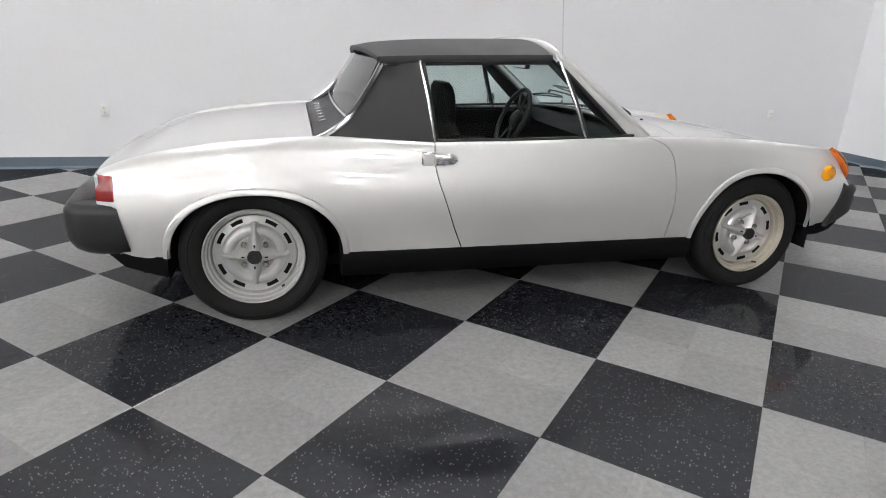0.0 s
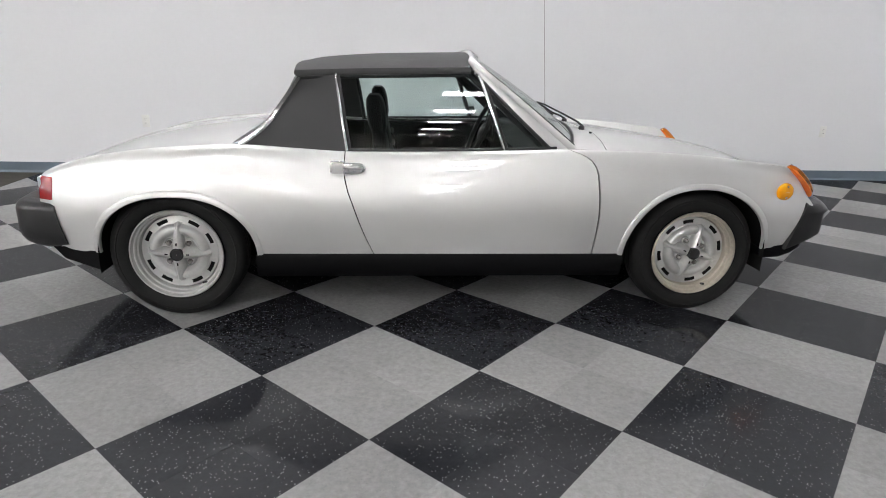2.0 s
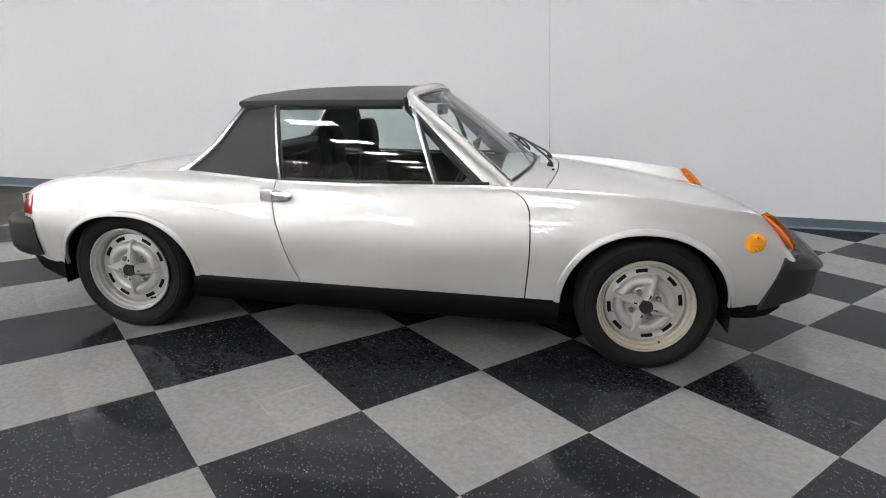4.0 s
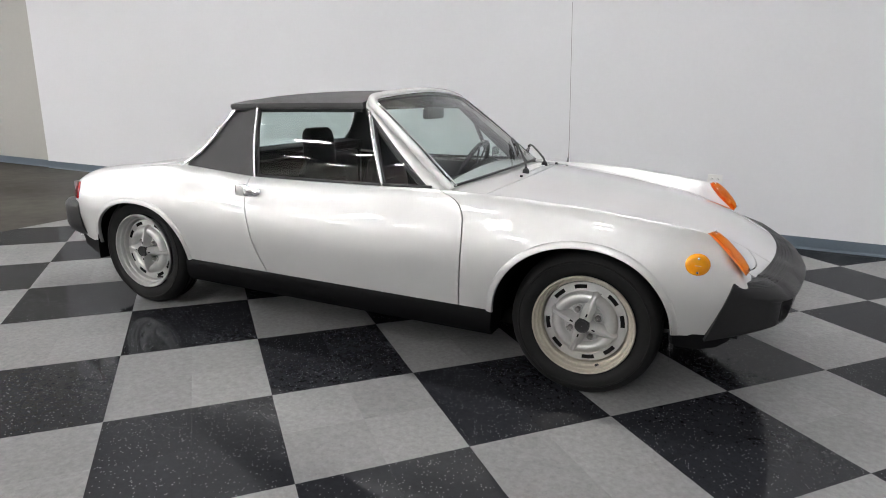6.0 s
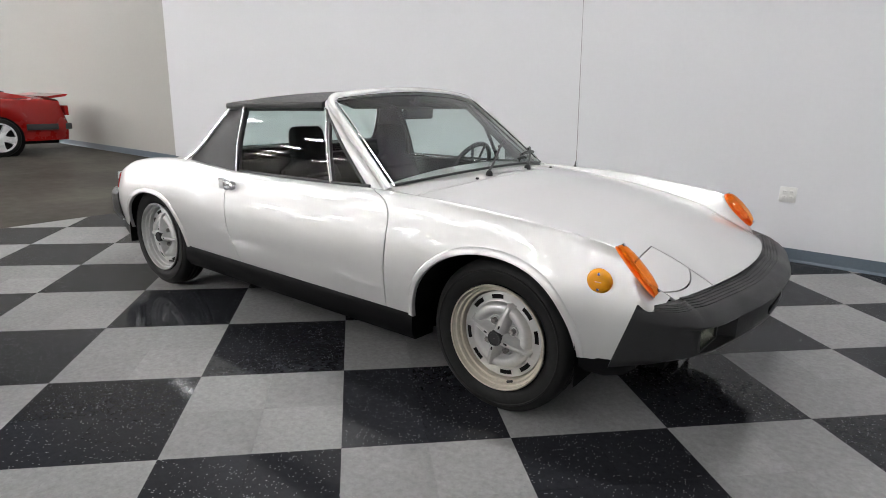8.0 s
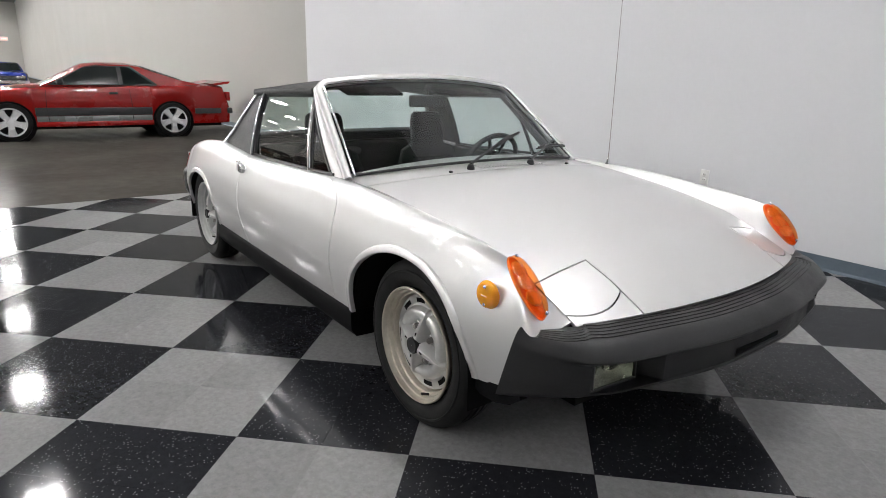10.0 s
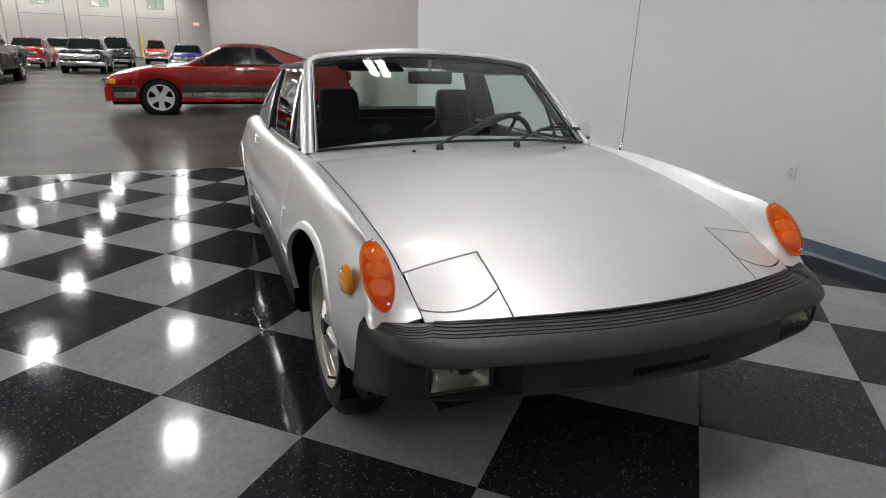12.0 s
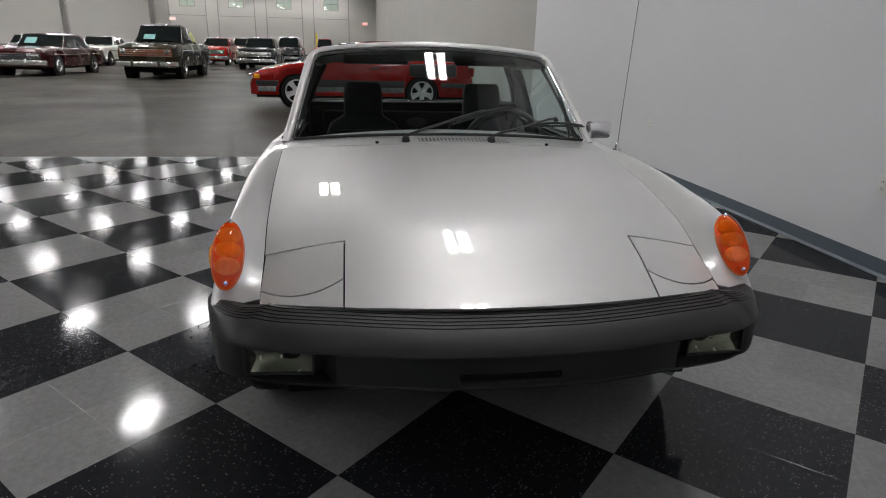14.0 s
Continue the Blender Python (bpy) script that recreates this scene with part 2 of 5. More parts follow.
def bm_box(centre, size, bevel=0.0, segs=2, turn=None):
    bm = bmesh.new()
    bmesh.ops.create_cube(bm, size=1.0)
    bmesh.ops.scale(bm, vec=size, verts=bm.verts)
    if bevel:
        bmesh.ops.bevel(bm, geom=bm.edges[:], offset=bevel, segments=segs, profile=0.5, affect="EDGES")
    if turn is not None:
        bmesh.ops.transform(bm, matrix=turn, verts=bm.verts)
    bmesh.ops.translate(bm, vec=centre, verts=bm.verts)
    return bm


def bm_turned(profile, segs=48, axis="y", centre=(0, 0, 0), cap=False):
    """A profile of (radius, height) turned round an axis."""
    bm = bmesh.new()
    rows = []
    for r, h in profile:
        row = []
        for k in range(segs):
            a = 2 * math.pi * k / segs
            c, s = r * math.cos(a), r * math.sin(a)
            p = {"y": (c, h, s), "z": (c, s, h), "x": (h, c, s)}[axis]
            row.append(bm.verts.new(Vector(p) + Vector(centre)))
        rows.append(row)
    for a, b in zip(rows, rows[1:]):
        for k in range(segs):
            bm.faces.new((a[k], a[(k + 1) % segs], b[(k + 1) % segs], b[k]))
    if cap:
        bm.faces.new(rows[-1])
        bm.faces.new(rows[0][::-1])
    bmesh.ops.recalc_face_normals(bm, faces=bm.faces)
    return bm


def bm_prism(poly, thick, place):
    """A flat outline of 2D points, thick deep; place(u, v, w) gives the point."""
    bm = bmesh.new()
    a = [bm.verts.new(place(u, v, 0.0)) for u, v in poly]
    b = [bm.verts.new(place(u, v, thick)) for u, v in poly]
    bm.faces.new(a)
    bm.faces.new(b[::-1])
    for i in range(len(poly)):
        j = (i + 1) % len(poly)
        bm.faces.new((a[i], b[i], b[j], a[j]))
    bmesh.ops.recalc_face_normals(bm, faces=bm.faces)
    return bm


def dome(rx, ry, h, m, segs=28):
    bm = bm_turned([(1.0, 0.0), (1.0, 0.25), (0.95, 0.55), (0.8, 0.80), (0.55, 0.94), (0.25, 0.99), (0.02, 1.0)], segs, "z", cap=True)
    bmesh.ops.transform(bm, matrix=m @ Matrix.Diagonal((rx, ry, h, 1)), verts=bm.verts)
    return bm


def joined(*bms):
    out = bmesh.new()
    for b in bms:
        me = bpy.data.meshes.new("x")
        b.to_mesh(me)
        b.free()
        out.from_mesh(me)
        bpy.data.meshes.remove(me)
    return out


def flipped(bm):
    """The same on the other side of the car."""
    c = bm.copy()
    bmesh.ops.scale(c, vec=(1, -1, 1), verts=c.verts)
    bmesh.ops.reverse_faces(c, faces=c.faces)
    return c


def mesh_of(name, bm, material, smooth=True, sharp=38):
    me = bpy.data.meshes.new(name)
    bm.to_mesh(me)
    bm.free()
    if material is not None:
        me.materials.append(material)
    if smooth:
        me.polygons.foreach_set("use_smooth", [True] * len(me.polygons))
        me.set_sharp_from_angle(angle=radians(sharp))
    return me


def flange(bm, depth):
    """Turns the rim of a sheet inwards, as pressed metal is."""
    bm.normal_update()
    rim = [e for e in bm.edges if e.is_boundary]
    way = {v.co.copy().freeze(): v.normal.copy() for e in rim for v in e.verts}
    out = bmesh.ops.extrude_edge_only(bm, edges=rim)
    for v in out["geom"]:
        if isinstance(v, bmesh.types.BMVert):
            v.co -= way[v.co.copy().freeze()] * depth


def part(name, bm, material, parent, label="", smooth=True, sharp=38, thick=0.0):
    if thick:
        flange(bm, thick)
    ob = new(name, mesh_of(name, bm, material, smooth, sharp))
    ob.parent = parent
    if label:
        tagged(ob, label)
    return ob


def thing(name, label, category, at=(0, 0, 0), group="", kind=""):
    ob = new(name)
    ob.empty_display_size = 0.1
    ob.location = at
    return tagged(ob, label, category, group, kind)


def tab(*pairs):
    """A smooth curve through (x, value) pairs that does not overshoot."""
    xs, ys = np.array([p[0] for p in pairs], float), np.array([p[1] for p in pairs], float)
    h, d = np.diff(xs), np.diff(ys) / np.diff(xs)
    m = np.r_[d[0], [0 if a * b <= 0 else 2 * a * b / (a + b) for a, b in zip(d, d[1:])], d[-1]]

    def at(x):
        x = min(max(x, xs[0]), xs[-1])
        i = min(int(np.searchsorted(xs, x, "right")) - 1, len(h) - 1)
        s = (x - xs[i]) / h[i]
        return float((1 + 2 * s) * (1 - s) ** 2 * ys[i] + s * (1 - s) ** 2 * h[i] * m[i] + s * s * (3 - 2 * s) * ys[i + 1] + s * s * (s - 1) * h[i] * m[i + 1])

    return at


def lerp(a, b, s):
    return a + (b - a) * s


def steps(a, b, n):
    return [a + (b - a) * i / n for i in range(n + 1)]

# ---- the hall ----
WALL_Y, END_X, FAR_X, SOUTH_Y, HIGH = 2.6, 5.3, -95.0, -30.0, 9.0
GREY_END = -7.1
EAST_X = 26.0
TILE_EDGE = -3.652


def structure(name, bm, material, label, category, smooth=False):
    return tagged(new(name, mesh_of(name, bm, material, smooth)), label, category, kind="structure")


def slab(x0, x1, y0, y1, z0, z1):
    return bm_box(((x0 + x1) / 2, (y0 + y1) / 2, (z0 + z1) / 2), (x1 - x0, y1 - y0, z1 - z0))


concrete_floor = structure("floor_concrete", slab(FAR_X, TILE_EDGE, SOUTH_Y, WALL_Y + 0.05, -0.2, -0.0016), M["concrete"], "polished mottled brown-grey concrete hall floor", "floor")
floor = structure("floor", slab(TILE_EDGE, END_X, SOUTH_Y, WALL_Y, -0.2, -0.0022), M["rocker"], "glossy black and grey checkered vinyl tile floor", "floor")
structure("wall_north", slab(GREY_END, END_X, WALL_Y, WALL_Y + 0.3, 0, HIGH), M["wall_grey"], "smooth wall painted pale cool grey", "wall")
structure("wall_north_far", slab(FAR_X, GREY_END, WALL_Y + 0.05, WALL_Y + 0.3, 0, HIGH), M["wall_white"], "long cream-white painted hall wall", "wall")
structure("wall_east", slab(END_X, END_X + 0.3, -4.5, WALL_Y + 0.3, 0, HIGH), M["wall_grey"], "pale grey painted end wall", "wall")
# Unseen hall added east of the display corner; unlit, it dims what faces east.
structure("wall_east_far", slab(EAST_X, EAST_X + 0.3, SOUTH_Y, WALL_Y + 0.3, 0, HIGH), M["wall_white"], "unseen added cream-white wall closing the hall's east end", "wall")
structure("wall_north_east", slab(END_X + 0.3, EAST_X, WALL_Y, WALL_Y + 0.3, 0, HIGH), M["wall_white"], "unseen added cream-white wall beyond the display corner", "wall")
structure("floor_concrete_east", slab(END_X, EAST_X, SOUTH_Y, WALL_Y, -0.2, -0.0016), M["concrete"], "unseen added concrete floor east of the display corner", "floor")
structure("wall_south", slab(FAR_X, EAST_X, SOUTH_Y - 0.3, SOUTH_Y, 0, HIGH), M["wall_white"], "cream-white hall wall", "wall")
structure("ceiling", slab(FAR_X, EAST_X, SOUTH_Y, WALL_Y, HIGH, HIGH + 0.3), M["ceiling"], "dark grey painted hall ceiling deck", "ceiling")

# skirting, with a slightly flared foot
COVE = [(0.0, 0.102), (0.003, 0.102), (0.004, 0.02), (0.012, 0.004), (0.012, 0.0), (0.0, 0.0)]
structure("baseboard_north", bm_loft([[(x, WALL_Y - d, z) for d, z in COVE] for x in (GREY_END, END_X - 0.012)]), M["base"], "slate blue vinyl cove skirting along the grey wall", "baseboard")
structure("baseboard_far", bm_loft([[(x, WALL_Y + 0.05 - d, z) for d, z in COVE] for x in (FAR_X, GREY_END)]), M["base"], "slate blue vinyl cove skirting along the cream wall", "baseboard")
structure("baseboard_east", bm_loft([[(END_X - d, y, z) for d, z in COVE] for y in (-4.5, WALL_Y - 0.012)]), M["base"], "slate blue vinyl cove skirting along the end wall", "baseboard")

# the far gable: loading bays with a high window each
BAYS = [-4.1 - 6.9 * k for k in range(4)]
BAY_W, WIN_W, WIN_Z0, WIN_Z1 = 5.2, 2.2, 6.3, 8.2
holes = sorted((y - WIN_W / 2, y + WIN_W / 2) for y in BAYS)
pieces, y_at = [], SOUTH_Y
for a, b in holes:
    pieces += [slab(FAR_X - 0.3, FAR_X, y_at, a, 0, HIGH), slab(FAR_X - 0.3, FAR_X, a, b, 0, WIN_Z0), slab(FAR_X - 0.3, FAR_X, a, b, WIN_Z1, HIGH)]
    y_at = b
pieces.append(slab(FAR_X - 0.3, FAR_X, y_at, WALL_Y + 0.3, 0, HIGH))
gable = structure("wall_west", joined(*pieces), M["wall_white"], "far cream hall wall with loading bays and high windows", "wall")
for k, y in enumerate(BAYS):
    for s in (-1, 1):
        part("bay_seam", slab(FAR_X, FAR_X + 0.06, y + s * BAY_W / 2 - 0.07, y + s * BAY_W / 2 + 0.07, 0, HIGH), M["steel"], gable, smooth=False)
    part("bay_rail", slab(FAR_X, FAR_X + 0.05, y - BAY_W / 2 + 0.07, y + BAY_W / 2 - 0.07, 5.1, 5.18), M["steel"], gable, smooth=False)
    w = tagged(new(f"window_{k + 1}"), "high hall window with a grid of panes", "window", kind="structure")
    w.location = (FAR_X, y, WIN_Z0)
    part("window_frame", joined(*(slab(-0.2, -0.1, a, b, c, d) for a, b, c, d in (
        (-1.1, -1.0, 0, 1.9), (1.0, 1.1, 0, 1.9), (-0.04, 0.04, 0, 1.9), (-1.0, -0.04, 0, 0.08), (0.04, 1.0, 0, 0.08),
        (-1.0, -0.04, 1.82, 1.9), (0.04, 1.0, 1.82, 1.9), (-1.0, -0.04, 0.92, 0.98), (0.04, 1.0, 0.92, 0.98)))), M["steel"], w, smooth=False)
    for a, b in ((-1.0, -0.04), (0.04, 1.0)):
        for c, d in ((0.08, 0.92), (0.98, 1.82)):
            p = part("pane", slab(-0.16, -0.155, a, b, c, d), M["clear"], w, smooth=False)
            p.visible_shadow = False

# steel columns
for x, y in ((-42.0, -19.4), (-42.0, -13.9)):
    c = thing("column", "dark steel hall column", "column", (x, y, 0), "hall columns", "structure")
    part("shaft", joined(slab(-0.16, 0.16, -0.16, -0.14, 0.02, HIGH), slab(-0.16, 0.16, 0.14, 0.16, 0.02, HIGH), slab(-0.012, 0.012, -0.14, 0.14, 0.02, HIGH)), M["steel"], c, smooth=False)
    part("base_plate", bm_box((0, 0, 0.01), (0.5, 0.5, 0.02)), M["steel"], c, smooth=False)

# wall outlets
for n, x in enumerate((-2.62, 0.287, 1.69, 4.24)):
    o = thing("wall_outlet", "white plastic socket plate on the grey wall", "outlet", (x, WALL_Y, 0.51), "wall outlets")
    wide = 0.115 if n == 2 else 0.07
    part("plate", bm_box((0, -0.003, 0), (wide, 0.006, 0.115), 0.002), M["white_plastic"], o)
    for dx in ((-0.024, 0.024) if n == 2 else (0,)):
        for dz in (-0.02, 0.02):
            part("socket", bm_turned([(0.0165, 0.0), (0.0165, -0.0085), (0.015, -0.0095), (0.002, -0.0095)], 16, "y", (dx, 0, dz), True), M["white_plastic"], o)
            for hx in (-0.006, 0.006):
                part("socket_slot", bm_box((dx + hx, -0.0096, dz + 0.002), (0.0028, 0.002, 0.009)), M["dark"], o, smooth=False)

# ---- lights: twin-bank high-bay fittings hung from the ceiling ----
LAMP_Z = 8.0
first = None
for j in range(8):
    for k in range(-3, 16):
        x, y = (1.5 - 6.3 * k, 1.95 - 4.05 * j) if j else (1.6 - 4.5 * k, 0.95)
        if (k == 1 and j in (1, 2)) or (j == 0 and k not in (0, 1)) or (k == 0 and j in (1, 2)) or k < 0:
            continue
        if first is None:
            first = thing("high_bay_light", "white twin-bank fluorescent high-bay light hung from the ceiling", "ceiling light", (x, y, LAMP_Z), "high-bay lights")
            part("housing", joined(bm_box((0, 0, 0.11), (1.26, 0.70, 0.05), 0.01), bm_box((0, 0, 0.05), (1.26, 0.10, 0.07), 0.01)), M["white_plastic"], first)
            for s in (-1, 1):
                part("lamp_bank", bm_box((0, s * 0.19, 0.04), (1.2, 0.24, 0.03), 0.008), M["lamp"], first, "lit fluorescent lamp bank")
            for s in (-1, 1):
                part("hanger", bm_tube([(s * 0.5, 0, 0.13), (s * 0.5, 0, HIGH - LAMP_Z)], 0.004, 6), M["steel"], first)
        else:
            copy_thing(first, pose(x, y, LAMP_Z))

# ---- the silver targa ----
car = thing("sports_car", "silver two-seat targa sports car with black roof and rubber bumpers", "car")
ARCH_F, ARCH_R = (1.203, 0.30, 0.356, 0.333, 2.15), (-1.203, 0.30, 0.350, 0.283, 2.25)
crown_z = tab((-1.84, 0.60), (-1.80, 0.655), (-1.66, 0.712), (-1.546, 0.741), (-1.24, 0.784), (-0.94, 0.80), (-0.68, 0.787), (-0.43, 0.775), (-0.175, 0.777),
              (0.25, 0.787), (0.58, 0.797), (0.86, 0.796), (1.145, 0.784), (1.41, 0.759), (1.60, 0.736), (1.65, 0.722), (1.79, 0.566), (1.83, 0.53))
crown_y = tab((-1.84, 0.65), (-1.6, 0.70), (-1.2, 0.725), (-0.95, 0.735), (-0.45, 0.745), (0.6, 0.745), (1.0, 0.735), (1.4, 0.728), (1.65, 0.725), (1.79, 0.72))
side_y = tab((-1.84, 0.70), (-1.79, 0.742), (-1.74, 0.764), (-1.6, 0.799), (-1.2, 0.832), (-0.8, 0.835), (0.0, 0.836), (0.8, 0.834), (1.2, 0.83), (1.45, 0.815), (1.62, 0.795), (1.79, 0.768), (1.83, 0.75))
sill_z = tab((-1.84, 0.34), (-1.56, 0.313), (-0.86, 0.311), (0.84, 0.308), (1.55, 0.33), (1.79, 0.36))
edge_y = tab((-1.84, 0.60), (-1.6, 0.645), (-1.2, 0.665), (-1.0, 0.68), (-0.93, 0.70), (0.50, 0.70), (0.66, 0.693), (0.8, 0.685), (1.2, 0.668), (1.5, 0.652), (1.7, 0.64), (1.82, 0.637))
hood_c = tab((0.55, 0.846), (0.8, 0.827), (1.0, 0.807), (1.24, 0.777), (1.55, 0.728), (1.63, 0.711), (1.69, 0.692), (1.74, 0.674), (1.80, 0.650), (1.88, 0.609), (1.937, 0.578), (2.0, 0.535))
hood_k = tab((0.55, 0.10), (0.8, 0.088), (1.2, 0.085), (1.6, 0.075), (1.8, 0.045), (1.95, 0.02))
deck_c = tab((-1.86, 0.645), (-1.80, 0.665), (-1.6, 0.735), (-1.2, 0.79), (-0.94, 0.812))


def hood_z(x, y):
    bow = 0.28 * y * y * min(1.0, max(0.0, (x - 1.2) / 0.5))
    return hood_c(x + bow) - hood_k(x) * y * y


def deck_z(x, y):
    return deck_c(x) - 0.03 * y * y


def inner_z(x):
    if x > 0.66:
        return hood_z(x, edge_y(x)) - 0.001
    if x > 0.5:
        return lerp(crown_z(x) - 0.003, hood_z(0.66, edge_y(0.66)) - 0.001, (x - 0.5) / 0.16)
    if x < -1.0:
        return deck_z(x, edge_y(x))
    if x < -0.9:
        return lerp(crown_z(x) - 0.003, deck_z(-1.0, edge_y(-1.0)), (-0.9 - x) / 0.1)
    return crown_z(x) - 0.003


FLARE = (0.0, 0.20, 0.40, 0.60, 0.78, 0.925)
inset = tab((0.0, 0.030), (0.20, 0.011), (0.40, 0.0), (0.55, 0.008), (0.70, 0.026), (0.85, 0.051), (0.925, 0.064), (1.0, 0.082))


def section(x):
    zs, zc, ym, yc = sill_z(x), crown_z(x), side_y(x), crown_y(x)
    x0 = min(max(x, -1.55), 1.60)
    s0, h0 = sill_z(x0), crown_z(x0) - sill_z(x0)
    side = []
    for f in FLARE:
        z = zs + f * (zc - zs)
        side.append((ym - inset((z - s0) / h0), z))
    return side + [(yc, zc), (edge_y(x), inner_z(x))]


def skin(x, v):
    """The body's side at x: v from 0 at the sill, over the crown, to 1 at the lid's edge."""
    P = section(x)
    n = len(P) - 1
    i = min(int(v * n), n - 1)
    s = v * n - i
    p0, p1, p2, p3 = P[max(i - 1, 0)], P[i], P[i + 1], P[min(i + 2, n)]
    q = [0.5 * (2 * b + (c - a) * s + (2 * a - 5 * b + 4 * c - d) * s * s + (3 * b - a - 3 * c + d) * s ** 3) for a, b, c, d in zip(p0, p1, p2, p3)]
    return q


def v_at(x, z):
    lo, hi = 0.0, 0.84
    for _ in range(22):
        m = (lo + hi) / 2
        lo, hi = (m, hi) if skin(x, m)[1] < z else (lo, m)
    return lo


def low_z(x):
    z = sill_z(x)
    for cx, cz, a, b, n in (ARCH_F, ARCH_R):
        if abs(x - cx) < a:
            z = max(z, cz + b * (1 - (abs(x - cx) / a) ** n) ** (1 / n))
    if x > 1.68:
        z = max(z, min(0.300 + (x - 1.69) * 3.35, 0.548))
    if x < -1.745:
        z = max(z, min(0.30 + (-1.745 - x) * 9, 0.53))
    return min(z, crown_z(x) - 0.006)


door_back = tab((0.30, -0.322), (0.315, -0.328), (0.424, -0.374), (0.555, -0.42), (0.619, -0.443), (0.702, -0.458), (0.80, -0.452))
door_front = tab((0.30, 0.697), (0.318, 0.698), (0.536, 0.707), (0.69, 0.698), (0.739, 0.679), (0.772, 0.640), (0.80, 0.56))
BACK, FRONT = -0.45, 0.70


def shut(x, z, gap=0.0):
    """Moves the plain panel ends at BACK and FRONT to the door's shut lines."""
    for at, line in ((BACK, door_back), (FRONT, door_front)):
        w = max(0.0, 1 - abs(x - at) / 0.16)
        x += (line(z) - at) * w
    return x


def body_point(x, v, side=-1):
    z0 = skin(x, v)[1]
    xs = shut(x, z0)
    y, z = skin(xs, v)
    return (xs, side * y, z)


def arch_columns(cx, a, n=22):
    return [cx - a * math.cos(math.pi * i / n) for i in range(n + 1)]


def body_panel(xs, v_top=1.0, rows=26, v_low=None):
    def fn(x, s):
        v0 = v_at(x, low_z(x)) if v_low is None else v_low
        return body_point(x, lerp(v0, v_top, s))
    return outward(bm_grid(fn, xs, steps(0, 1, rows)), (xs[len(xs) // 2], 0, 0.4))


def both(name, bm, material, parent, label="", **kw):
    l = flipped(bm)
    return part(name, bm, material, parent, label, **kw), part(name, l, material, parent, label, **kw)


GAP = 0.0028
fender_xs = steps(FRONT + GAP, 0.845, 8)[:-1] + arch_columns(ARCH_F[0], ARCH_F[2]) + steps(1.561, 1.808, 20)[1:]
quarter_xs = steps(-1.802, -1.555, 12)[:-1] + arch_columns(ARCH_R[0], ARCH_R[2]) + steps(-0.855, BACK - GAP, 18)[1:]
fenders = both("front_fender", body_panel(fender_xs), M["paint"], car, thick=0.012)
quarters = both("rear_quarter_panel", body_panel(quarter_xs), M["paint"], car, thick=0.012)
doors = both("door", body_panel(steps(BACK + GAP, FRONT - GAP, 40)), M["paint"], car, thick=0.012)

# dark inner shell behind the shut lines
def inner_shell(x, v):
    X, y, z = body_point(x, v)
    return (X, y + 0.022, z - 0.02 * max(0.0, (v - 0.6) / 0.4))


both("inner_shell", outward(bm_grid(inner_shell, steps(-0.84, 0.82, 40), steps(0.02, 1, 14)), (0, 0, 0.4)), M["dark"], car)


# rolled arch flanges: a flat band with a rounded outer crease
def arch_xz(arch, th, grow=0.0):
    cx, cz, a, b, n = arch
    c, sn = math.cos(th), math.sin(th)
    return cx + (a + grow) * math.copysign(abs(c) ** (2 / n), c), cz + (b + grow) * abs(sn) ** (2 / n)


def arch_lip(*arch):
    rings = []
    for i in range(49):
        th = math.pi * (1 - i / 48)
        ring = []
        for grow, proud in ((-0.003, -0.012), (-0.003, 0.002), (-0.001, 0.0055), (0.004, 0.0068), (0.010, 0.0058), (0.018, 0.0052), (0.022, 0.0040), (0.027, -0.002)):
            x, z = arch_xz(arch, th, grow)
            z = max(z, sill_z(x) + 0.001)
            ring.append((x, -skin(x, v_at(x, z))[0] - proud, z))
        rings.append(ring)
    return outward(bm_loft(rings, cap=False, closed=False), (arch[0], 0, 0.4))


for arch in (ARCH_F, ARCH_R):
    both("arch_lip", arch_lip(*arch), M["paint"], car)


# wheel housings
def housing(*arch):
    def rim_pt(th):
        x, z = arch_xz(arch, min(max(th, 0), math.pi), 0.004)
        return x, (z if 0 <= th <= math.pi else 0.22)
    ths = [-0.01] + steps(0, math.pi, 28) + [math.pi + 0.01]
    bm = bm_grid(lambda th, y: (rim_pt(th)[0], y, rim_pt(th)[1]), ths, (-0.795, -0.42))
    back = bmesh.new()
    back.faces.new([back.verts.new((rim_pt(t)[0], -0.42, rim_pt(t)[1])) for t in ths])
    return joined(bm, back)


for arch in (ARCH_F, ARCH_R):
    both("wheel_housing", housing(*arch), M["dark"], car)

# rockers with a jacking plug
def rocker_ring(x):
    y = side_y(x)
    return [(x, -(y - 0.028), 0.318), (x, -(y - 0.020), 0.305), (x, -(y - 0.022), 0.235), (x, -(y - 0.045), 0.202), (x, -(y - 0.16), 0.198), (x, -(y - 0.17), 0.31)]


both("rocker_panel", bm_loft([rocker_ring(x) for x in steps(-0.862, 0.848, 20)]), M["rocker"], car, "satin black sill panel")
both("jacking_plug", bm_box((-0.335, -0.808, 0.292), (0.035, 0.006, 0.012), 0.002), M["steel"], car)
part("underbody", slab(-1.70, 1.50, -0.60, 0.60, 0.19, 0.24), M["dark"], car, smooth=False)


# lids: hood, headlight covers, rear deck
def hood_front(y):
    return 1.937 - 0.28 * y * y


def hood_back(y):
    return 0.835 - 0.075 * (y / 0.69) ** 2


LID_IN, LID_BACK = 0.420, 1.660


LID_GAP = 0.0024


def hood_rear_pt(s, r):
    a, b = hood_back(s * 0.69) + GAP, LID_BACK - LID_GAP
    x = lerp(a, b, r)
    y = s * (edge_y(x) - GAP)
    return (x, y, hood_z(x, y))


def hood_nose_pt(y, r):
    x = lerp(LID_BACK - LID_GAP, hood_front(y), r)
    return (x, y, hood_z(x, y))


